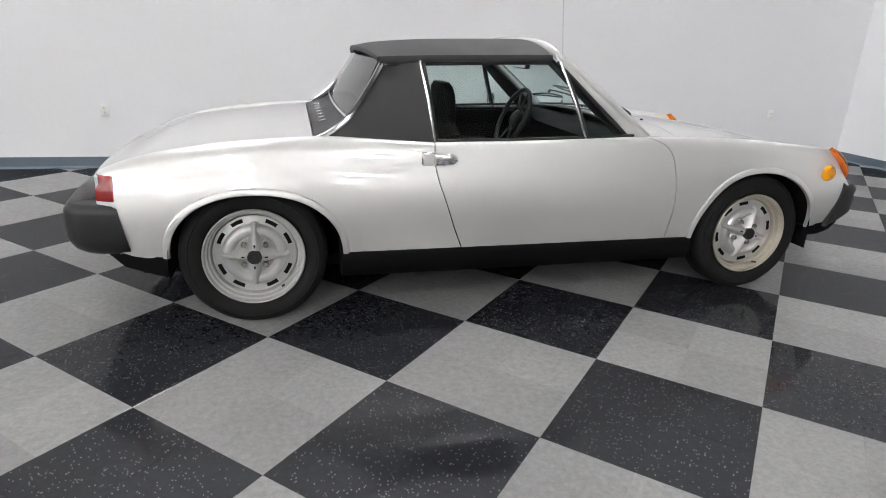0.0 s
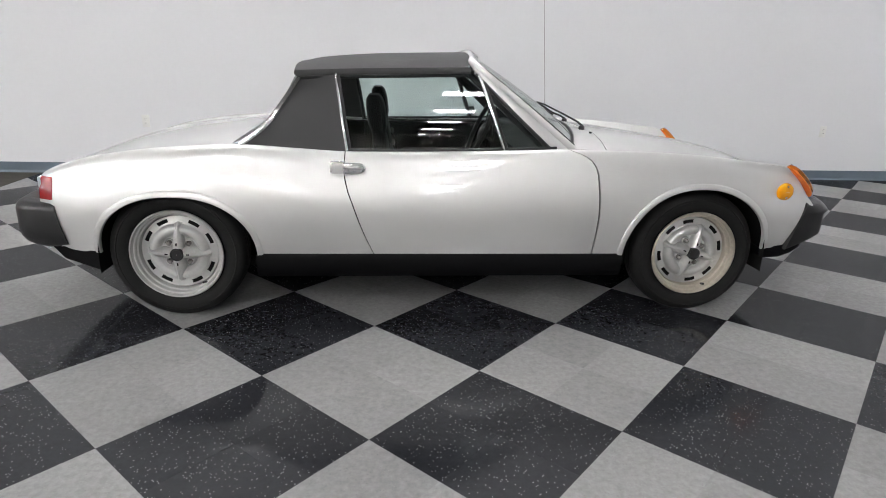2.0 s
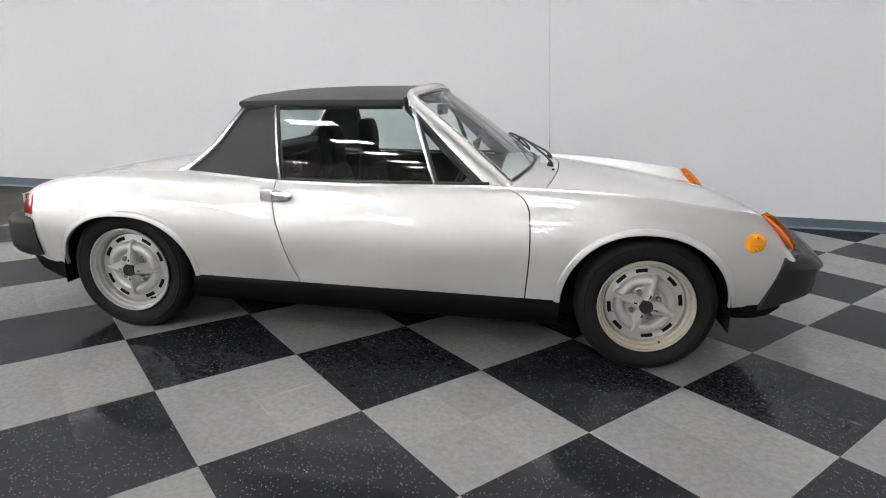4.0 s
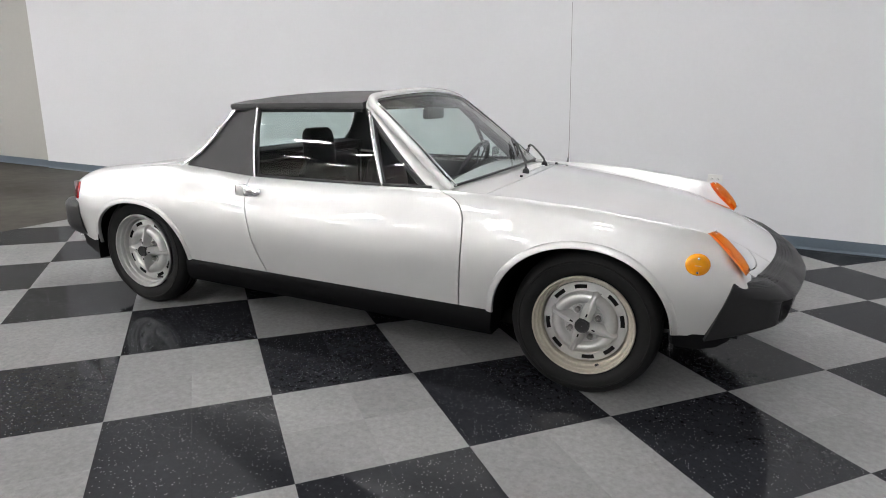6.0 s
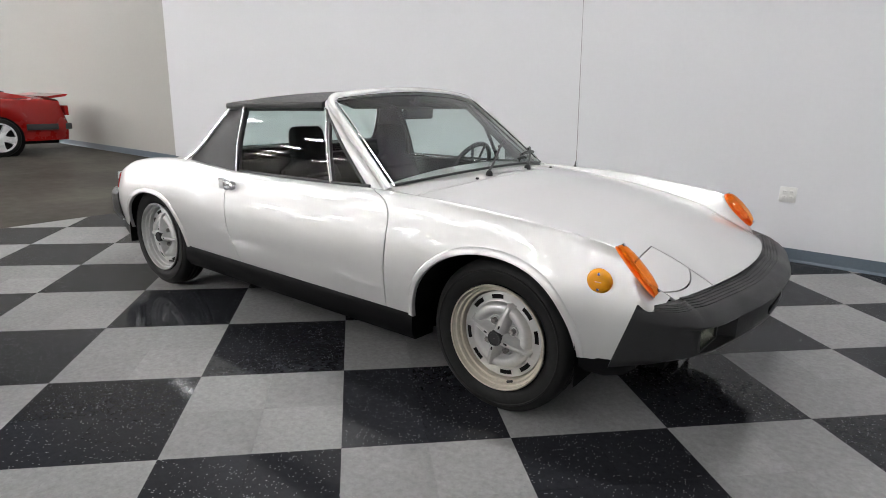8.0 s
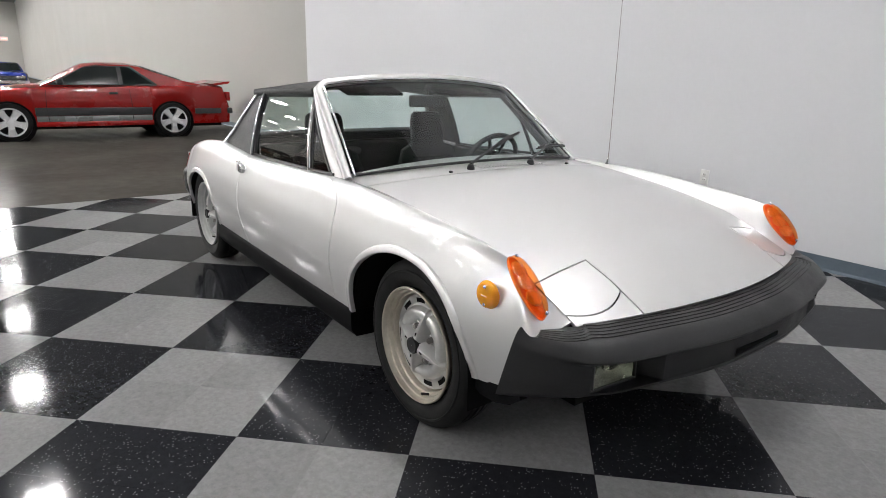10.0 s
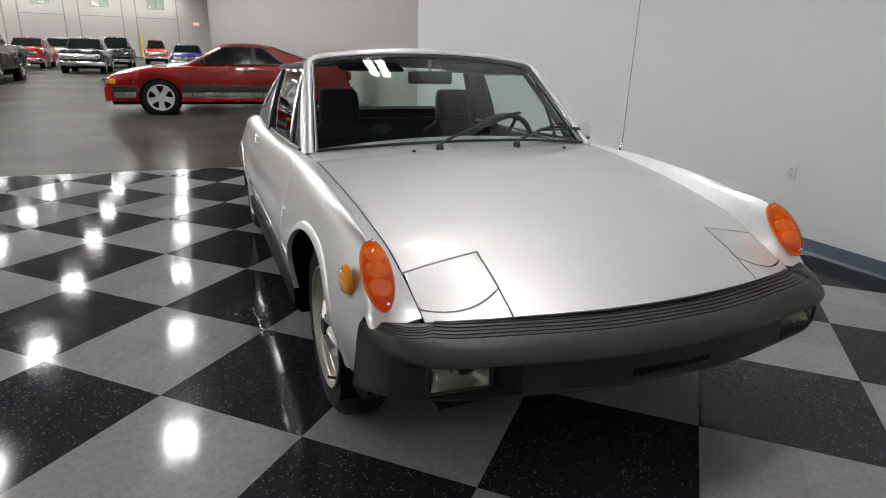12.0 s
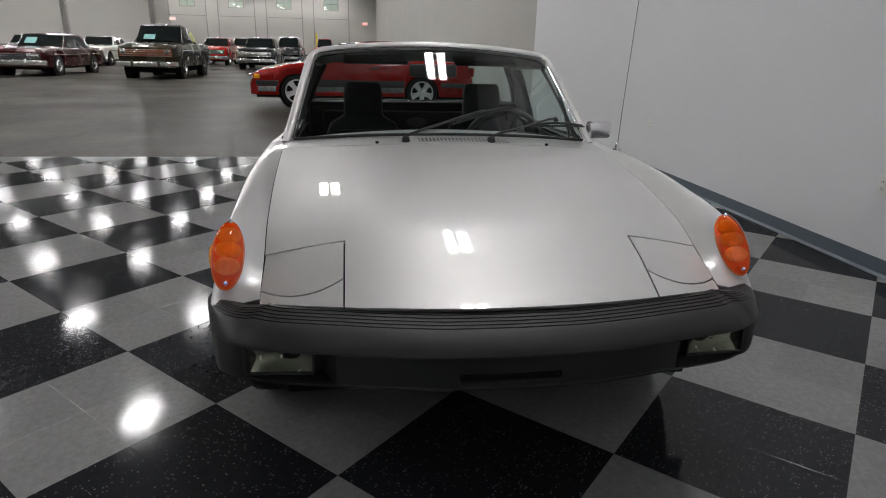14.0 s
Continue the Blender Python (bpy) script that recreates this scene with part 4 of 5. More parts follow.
# door handles
for side, d in zip((-1, 1), doors):
    y = side * 0.822
    cup = part("handle_recess", bm_box((-0.484, side * 0.786, 0.710), (0.070, 0.012, 0.066), 0.005), M["chrome"], d, "bright recessed handle cup")
    part("cup_floor", bm_box((-0.487, side * 0.7895, 0.710), (0.050, 0.010, 0.050), 0.004), M["paint"], cup)
    part("handle_grip", joined(bm_box((-0.431, side * 0.794, 0.711), (0.060, 0.022, 0.052), 0.009), dome(0.044, 0.026, 0.020, pose(-0.402, side * 0.789, 0.711, 90 * (1 if side < 0 else -1)))), M["chrome"], d, "chrome door handle")
    part("lock_barrel", dome(0.010, 0.010, 0.007, pose(-0.385, side * 0.806, 0.711, 90 * (1 if side < 0 else -1))), M["chrome"], d)

# ---- wheels ----
tyre_profile = [(0.208, 0.062), (0.225, 0.076), (0.255, 0.082), (0.278, 0.078), (0.293, 0.066), (0.302, 0.052), (0.305, 0.040), (0.305, 0.030), (0.299, 0.029), (0.299, 0.022), (0.305, 0.021),
                (0.306, 0.006), (0.300, 0.005), (0.300, -0.005), (0.306, -0.006), (0.305, -0.021), (0.299, -0.022), (0.299, -0.029), (0.305, -0.030), (0.302, -0.052), (0.293, -0.066), (0.278, -0.078), (0.255, -0.082), (0.225, -0.076), (0.208, -0.062)]
barrel_profile = [(0.203, -0.066), (0.209, -0.074), (0.209, -0.080), (0.206, -0.083), (0.202, -0.082), (0.2005, -0.076), (0.199, -0.066), (0.1965, -0.0635), (0.191, -0.0630), (0.189, -0.060), (0.1875, -0.047), (0.185, -0.0445), (0.1795, -0.044), (0.178, -0.041), (0.1765, -0.020), (0.174, -0.010), (0.168, -0.006)]
disc_profile = [(0.1725, -0.006), (0.1725, -0.024), (0.171, -0.028), (0.167, -0.0295), (0.140, -0.030), (0.135, -0.032), (0.131, -0.040), (0.125, -0.049), (0.117, -0.054), (0.107, -0.0555), (0.099, -0.054), (0.092, -0.048), (0.087, -0.038), (0.082, -0.033), (0.030, -0.033), (0.001, -0.033)]


def wheel(x, y, z, side, spin, paint):
    """A steel wheel with a raised four-arm cross; side -1: its face looks to -y."""
    w = thing("wheel", "", "", (x, y, z))
    w.parent = car
    w.rotation_euler = (0, radians(spin), 0 if side < 0 else math.pi)
    tyre = part("tyre", bm_turned(tyre_profile, 64), M["tyre"], w)
    part("sidewall_ring", bm_turned([(0.262, -0.0815), (0.264, -0.0835), (0.268, -0.0832), (0.270, -0.080)], 64), M["tyre"], tyre)
    rim = part("rim", bm_turned(barrel_profile, 64), paint, w)
    disc = part("disc", bm_turned(disc_profile, 64), M["rim"], rim)
    for k in range(8):
        a0 = math.pi / 2 * (k // 2) + radians(27 if k % 2 else 63)
        rings = []
        for a in steps(a0 - radians(9.5), a0 + radians(9.5), 6):
            rings.append([(r * math.cos(a), h, r * math.sin(a)) for r, h in ((0.1440, -0.0300), (0.1445, -0.0308), (0.1605, -0.0308), (0.1610, -0.0300), (0.1600, -0.0270), (0.1450, -0.0270))])
        part("vent_slot", bm_loft(rings), M["dark"], rim)
    for k in range(4):
        a = math.pi / 2 * k
        def arm(r):
            h = lerp(-0.082, -0.054, ((r - 0.02) / 0.125) ** 1.3) + 0.026 * max(0.0, (r - 0.128) / 0.017) ** 2
            q = lerp(0.019, 0.0105, (r - 0.02) / 0.125)
            return [(r, -0.029, -q - 0.010), (r, h + 0.010, -q), (r, h, -q * 0.35), (r, h, q * 0.35), (r, h + 0.010, q), (r, -0.029, q + 0.010)]
        b = bm_loft([arm(r) for r in steps(0.02, 0.145, 12)])
        bmesh.ops.transform(b, matrix=Matrix.Rotation(-a, 4, "Y"), verts=b.verts)
        part("cross_arm", b, M["rim"], rim)
        b = bm_box((0.047, -0.078, 0), (0.014, 0.004, 0.006), 0.001)
        bmesh.ops.transform(b, matrix=Matrix.Rotation(-a, 4, "Y"), verts=b.verts)
        part("arm_slot", b, M["dark"], rim)
        c = a + math.pi / 4
        seat = (0.062 * math.cos(c), 0, 0.062 * math.sin(c))
        part("lug_seat", bm_turned([(0.021, -0.030), (0.0195, -0.040), (0.0165, -0.042), (0.0150, -0.034)], 20, "y", seat), M["rim"], rim)
        part("lug_nut", bm_turned([(0.0115, -0.033), (0.0115, -0.050), (0.0085, -0.055), (0.001, -0.056)], 6, "y", seat), M["steel"], rim)
    part("hub_cap", bm_turned([(0.030, -0.060), (0.030, -0.083), (0.028, -0.087), (0.024, -0.087), (0.022, -0.085), (0.001, -0.085)], 32), M["black"], w, "black wheel centre cap")
    part("valve", bm_tube([(0.118, -0.06, -0.135), (0.112, -0.088, -0.128)], 0.005, 8), M["black"], w)
    part("brake_disc", bm_turned([(0.17, -0.010), (0.17, 0.01), (0.05, 0.01), (0.05, -0.02)], 32), M["dark"], w)
    return w


wheel(1.223, -0.690, 0.304, -1, 17, M["champagne"])
wheel(-1.222, -0.702, 0.304, -1, 2, M["rim"])
wheel(1.223, 0.690, 0.304, 1, 30, M["champagne"])
wheel(-1.222, 0.702, 0.304, 1, 50, M["rim"])

# ---- interior ----
part("cabin_floor", slab(-0.70, 0.66, -0.69, 0.69, 0.21, 0.235), M["carpet"], car, smooth=False)
part("bulkhead", joined(bm_box((-0.70, 0, 0.54), (0.05, 1.36, 0.62), 0.02), bm_box((-0.74, 0, 0.848), (0.13, 1.34, 0.03), 0.012)), M["cloth"], car)
emblem = part("bulkhead_pad", bm_box((-0.665, 0.0, 0.60), (0.03, 1.20, 0.42), 0.03), M["cloth"], car)
part("bulkhead_badge", dome(0.075, 0.035, 0.008, pose(-0.655, 0.0, 0.74, 90, 0, 90)), M["black"], emblem)
for s in (-1, 1):
    part("door_lining", bm_box((0.10, s * 0.685, 0.53), (1.08, 0.03, 0.46), 0.012), M["cloth"], car)
    part("door_sill_strip", bm_box((0.02, s * 0.690, 0.772), (0.94, 0.016, 0.014), 0.003), M["chrome"], car)
    part("armrest", bm_box((0.02, s * 0.655, 0.56), (0.42, 0.06, 0.05), 0.02), M["cloth"], car)


def dash_ring(y):
    k = 1 - 0.25 * abs(y / 0.66) ** 4
    top = 0.775 + 0.045 * math.exp(-((y - 0.36) / 0.16) ** 4)
    return [(0.60, y, 0.52), (0.64 - 0.1 * (y / 0.66) ** 2, y, 0.79), (0.50, y, 0.80), (0.395, y, top), (0.365, y, top - 0.015), (0.375, y, 0.70), (0.42, y, 0.60), (0.45, y, 0.50)]


part("dashboard", bm_loft([dash_ring(y) for y in steps(-0.66, 0.66, 32)]), M["cloth"], car, "black padded dashboard")
part("glovebox_lid", bm_box((0.385, -0.36, 0.66), (0.02, 0.46, 0.12), 0.008), M["cloth"], car)
for k, y in enumerate((0.255, 0.36, 0.465)):
    part("dial", bm_turned([(0.048, 0), (0.048, -0.012), (0.043, -0.012), (0.043, -0.006), (0.001, -0.006)], 28, "x", (0.372, y, 0.752)), M["black"], car)
part("console", bm_box((0.10, 0, 0.33), (0.70, 0.16, 0.20), 0.03), M["cloth"], car)
part("gear_lever", bm_tube([(0.12, 0, 0.42), (0.08, 0, 0.60)], 0.008, 8), M["chrome"], car)
part("gear_knob", dome(0.022, 0.022, 0.04, pose(0.08, 0, 0.59)), M["black"], car)
sw = thing("steering_wheel", "", "", (0.298, 0.345, 0.748))
sw.parent, sw.rotation_euler = car, (0, radians(-66), 0)
torus = bm_grid(lambda a, b: ((0.187 + 0.014 * math.cos(b)) * math.cos(a), (0.187 + 0.014 * math.cos(b)) * math.sin(a), 0.014 * math.sin(b)), steps(0, 2 * math.pi, 48)[:-1], steps(0, 2 * math.pi, 10), True)
part("wheel_rim", clean(torus), M["black"], sw)
for a in (20, 160, 200, 340):
    part("spoke", bm_tube([(0.04 * math.cos(radians(a)), 0.04 * math.sin(radians(a)), -0.02), (0.18 * math.cos(radians(a)), 0.18 * math.sin(radians(a)), 0)], 0.012, 8, 0.4), M["black"], sw)
part("horn_pad", dome(0.06, 0.075, 0.03, pose(0, 0, -0.03)), M["black"], sw)
part("steering_column", bm_tube([(0, 0, -0.03), (0, 0, -0.17)], 0.03, 12), M["black"], sw)


def seat(y):
    s = thing("seat", "", "", (0, y, 0.235))
    s.parent = car
    c = bm_box((-0.05, 0, 0.10), (0.50, 0.50, 0.17), 0.05, 4, pose(0, 0, 0, 0, -8, 0))
    part("cushion", c, M["cloth"], s)
    rings = []
    for h, wd, dp in ((0.10, 0.24, 0.10), (0.25, 0.25, 0.105), (0.42, 0.235, 0.09), (0.54, 0.19, 0.08), (0.575, 0.125, 0.07), (0.59, 0.112, 0.075), (0.63, 0.112, 0.095), (0.71, 0.110, 0.095), (0.75, 0.104, 0.08), (0.768, 0.085, 0.05)):
        x = -0.240 - 0.125 * h
        rings.append([(x + dp * 0.5 * math.copysign(abs(math.cos(a)) ** 0.6, math.cos(a)), wd * math.copysign(abs(math.sin(a)) ** 0.55, math.sin(a)), h) for a in steps(0, 2 * math.pi, 24)[:-1]])
    back = part("backrest", bm_loft(rings), M["cloth"], s, "black high-back seat with built-in headrest")
    for k in range(5):
        z = 0.20 + 0.075 * k
        part("pleat", bm_tube([(-0.240 - 0.125 * z + 0.050, -0.14, z), (-0.240 - 0.125 * z + 0.053, 0, z), (-0.240 - 0.125 * z + 0.050, 0.14, z)], 0.008, 6), M["cloth"], back)
    return s


seat(-0.345)
seat(0.355)
rv = part("rear_view_mirror", bm_box((0.195, 0.0, 1.090), (0.025, 0.235, 0.062), 0.012, 3), M["black"], car)
part("mirror_stalk", bm_tube([(0.19, 0, 1.11), (0.185, 0, 1.172)], 0.007, 8), M["black"], rv)
part("mirror_mount", bm_box((0.186, 0.0, 1.160), (0.012, 0.045, 0.034), 0.005, 2, pose(0, 0, 0, 0, 35, 0)), M["black"], rv)
part("mirror_glass", bm_box((0.181, 0.0, 1.090), (0.003, 0.22, 0.05), 0.001), M["mirror"], rv)
for s in (-1, 1):
    part("sun_visor", bm_box((0.085, s * 0.28, 1.135), (0.12, 0.32, 0.016), 0.006, 2, pose(0, 0, 0, 0, 14, 0)), M["cloth"], car)

# ---- outside small parts ----


def wiper(pivot, elbow, blade_a, blade_b):
    """A hooked arm on a pivot cap, with a bowed blade carrier and its rubber."""
    p, e, a, b = Vector(pivot), Vector(elbow), Vector(blade_a), Vector(blade_b)
    arm = [p + Vector((0, 0, 0.016)), p.lerp(e, 0.12) + Vector((0.006, 0, 0.020)), p.lerp(e, 0.45) + Vector((0.010, 0, 0.018)), p.lerp(e, 0.85) + Vector((0.008, 0, 0.016)), e + Vector((0.004, 0, 0.010)), e]
    w = part("wiper", joined(dome(0.017, 0.017, 0.030, pose(*(p - Vector((0, 0, 0.012))))), bm_tube(arm, 0.0065, 8, taper=0.004)), M["black"], car, "black hooked wiper arm")
    mid = a.lerp(b, 0.5)
    carrier = part("blade_carrier", bm_tube([a.lerp(mid, 0.1), a.lerp(mid, 0.6) + Vector((0.004, 0, 0.008)), mid + Vector((0.006, 0, 0.011)), b.lerp(mid, 0.6) + Vector((0.004, 0, 0.008)), b.lerp(mid, 0.1)], 0.0055, 6), M["black"], w)
    part("blade_rubber", bm_tube([a - Vector((0.005, 0, 0.006)), mid - Vector((0.004, 0, 0.003)), b - Vector((0.005, 0, 0.006))], 0.0042, 6), M["black"], carrier)
    part("arm_clip", bm_box(tuple(e), (0.016, 0.022, 0.014), 0.004), M["black"], w)


wiper((0.787, -0.181, 0.832), (0.612, 0.185, 0.930), (0.682, 0.029, 0.890), (0.549, 0.331, 0.954))
wiper((0.788, 0.181, 0.832), (0.602, 0.519, 0.898), (0.640, 0.370, 0.880), (0.548, 0.680, 0.868))
ant = part("antenna", bm_tube([(0.802, 0.738, 0.79), (0.795, 0.745, 0.95), (0.74, 0.80, 1.75)], 0.0022, 6, taper=0.0013), M["steel"], car, "thin grey whip antenna")
part("antenna_base", bm_turned([(0.018, 0.785), (0.018, 0.795), (0.011, 0.803), (0.008, 0.82), (0.003, 0.828)], 16, "z", (0.802, 0.738, 0), True), M["chrome"], ant)
dm = part("door_mirror", bm_box((0.300, 0.850, 0.820), (0.055, 0.125, 0.085), 0.018, 3), M["chrome"], car, "chrome door mirror")
part("mirror_glass", bm_box((0.271, 0.850, 0.820), (0.003, 0.11, 0.07), 0.001), M["mirror"], dm)
part("mirror_foot", bm_tube([(0.305, 0.740, 0.765), (0.300, 0.810, 0.800)], 0.012, 8), M["chrome"], dm)

# ---- other cars parked in the hall ----


def gloss_paint(name, colour, metal=0.0):
    m = surface(name, colour, 0.25, metal=metal, vary=0.08, big=2, coat=0.5, specular=0.3)
    return m


P = dict(
    red=gloss_paint("red_paint", (0.30, 0.009, 0.008)), maroon=gloss_paint("maroon_paint", (0.045, 0.006, 0.007)), olive=gloss_paint("olive_paint", (0.030, 0.024, 0.013)),
    black=gloss_paint("black_paint", (0.008, 0.008, 0.009)), cream=gloss_paint("cream_paint", (0.55, 0.55, 0.50)), lime=gloss_paint("pale_yellow_paint", (0.42, 0.44, 0.16)),
    tan=gloss_paint("tan_paint", (0.35, 0.26, 0.14)), blue=gloss_paint("blue_paint", (0.015, 0.03, 0.20)), bright=gloss_paint("bright_red_paint", (0.55, 0.02, 0.015)),
    silver=gloss_paint("silver_trim_paint", (0.26, 0.26, 0.26), 0.3), rust=gloss_paint("rust_paint", (0.16, 0.05, 0.02)),
    alloy=gloss_paint("bright_alloy", (0.70, 0.70, 0.71), 0.2),
    stripe=surface("charcoal_stripe", (0.035, 0.035, 0.037), 0.4), yellow=surface("yellow_safety_paint", (0.62, 0.48, 0.03), 0.5),
    window=surface("dark_car_glass", (0.010, 0.013, 0.013), 0.06, vary=0.1, specular=0.25), patch=surface("teal_patch", (0.20, 0.42, 0.40), 0.7), sign=glow("exit_sign_red", (1.0, 0.12, 0.08), 2.5),
)


def shell(xs, low, top, half, tuck=0.05, crown=0.03, n=5):
    """A car's body: rings at xs from its low to its top line, with rounded shoulders."""
    rings = []
    for x in xs:
        zl, zt, w = low(x), top(x), half(x)
        h = max(zt - zl, 0.02)
        side = [(w - tuck, zl), (w - tuck * 0.3, zl + 0.30 * h), (w, zl + 0.60 * h), (w - 0.015, zl + 0.82 * h), (w - 0.05, zl + 0.96 * h), (w - 0.12, zt), (w * 0.5, zt + crown * 0.75), (0.0, zt + crown)]
        ring = [(x, -y, z) for y, z in side] + [(x, y, z) for y, z in reversed(side[:-1])]
        rings.append(ring)
    return bm_loft(rings)


def arch_low(base, arches):
    def low(x):
        z = base
        for cx, r in arches:
            if abs(x - cx) < r:
                z = max(z, 0.30 + math.sqrt(r * r - (x - cx) ** 2))
        return z
    return low


def arch_xs(x0, x1, arches, n=26):
    xs = steps(x0, x1, n)
    for cx, r in arches:
        xs = [x for x in xs if abs(x - cx) > r + 0.01] + [cx - r * math.cos(math.pi * i / 14) for i in range(15)] + [cx - r - 0.004, cx + r + 0.004]
    return sorted(xs)


def far_wheel(parent, x, y, r, wide, side, rim_mat, spokes=5, hub=0.62):
    w = thing("wheel", "", "", (x, y, r))
    w.parent = parent
    if side > 0:
        w.rotation_euler = (0, 0, math.pi)
    part("tyre", bm_turned([(r * hub, -wide / 2 + 0.01), (r * 0.8, -wide / 2), (r * 0.95, -wide / 2 + 0.012), (r, -wide / 2 + 0.04), (r, wide / 2 - 0.04), (r * 0.9, wide / 2), (r * hub, wide / 2)], 32), M["tyre"], w)
    rim = part("rim", bm_turned([(r * hub * 1.02, -wide / 2 + 0.004), (r * hub * 0.95, -wide / 2), (r * hub * 0.88, -wide / 2 + 0.03), (r * hub * 0.80, -wide / 2 + 0.06), (0.001, -wide / 2 + 0.06)], 32), M["dark"] if spokes else rim_mat, w)
    part("rim_lip", bm_turned([(r * hub * 0.90, -wide / 2 + 0.022), (r * hub * 0.94, -wide / 2 - 0.004), (r * hub * 1.0, -wide / 2 - 0.004), (r * hub * 1.04, -wide / 2 + 0.012)], 32), rim_mat, rim)
    for k in range(spokes):
        a = 2 * math.pi * k / spokes + 0.3
        b = bm_loft([[(q, -wide / 2 + 0.045, -s), (q, -wide / 2 + dep, -s * 0.8), (q, -wide / 2 + dep, s * 0.8), (q, -wide / 2 + 0.045, s)] for q, s, dep in ((0.02, 0.05, 0.008), (r * hub * 0.5, 0.050, 0.008), (r * hub * 0.72, 0.058, 0.009), (r * hub * 0.95, 0.085, 0.010))])
        bmesh.ops.transform(b, matrix=Matrix.Rotation(a, 4, "Y"), verts=b.verts)
        part("spoke", b, rim_mat, rim)
    part("hub_cap", bm_turned([(r * 0.2, -wide / 2 + 0.02), (r * 0.19, -wide / 2 + 0.0), (r * 0.1, -wide / 2 - 0.012), (0.001, -wide / 2 - 0.014)], 20), rim_mat, w)
    return w


def roof_shape(pts, roof_w, base_w):
    """The greenhouse: rings (x, z of the base, z of the roof line) joined over the cabin."""
    rings = []
    for x, zb, zt in pts:
        k = (zt - zb) / 0.42
        wt = lerp(base_w, roof_w, min(1, max(0, k)))
        rings.append([(x, -base_w, zb - 0.02), (x, -lerp(base_w, wt, 0.5) - 0.006, lerp(zb, zt, 0.5)), (x, -wt, zt - 0.02 * k), (x, -wt * 0.85, zt + 0.01 * k), (x, 0, zt + 0.035 * k), (x, wt * 0.85, zt + 0.01 * k), (x, wt, zt - 0.02 * k), (x, lerp(base_w, wt, 0.5) + 0.006, lerp(zb, zt, 0.5)), (x, base_w, zb - 0.02)])
    return bm_loft(rings)


def side_pane(poly, y_of, side, proud=0.018):
    return bm_prism(poly, 1.0, lambda u, v, w: (u, side * (y_of(v) + proud - 0.02 * w), v))


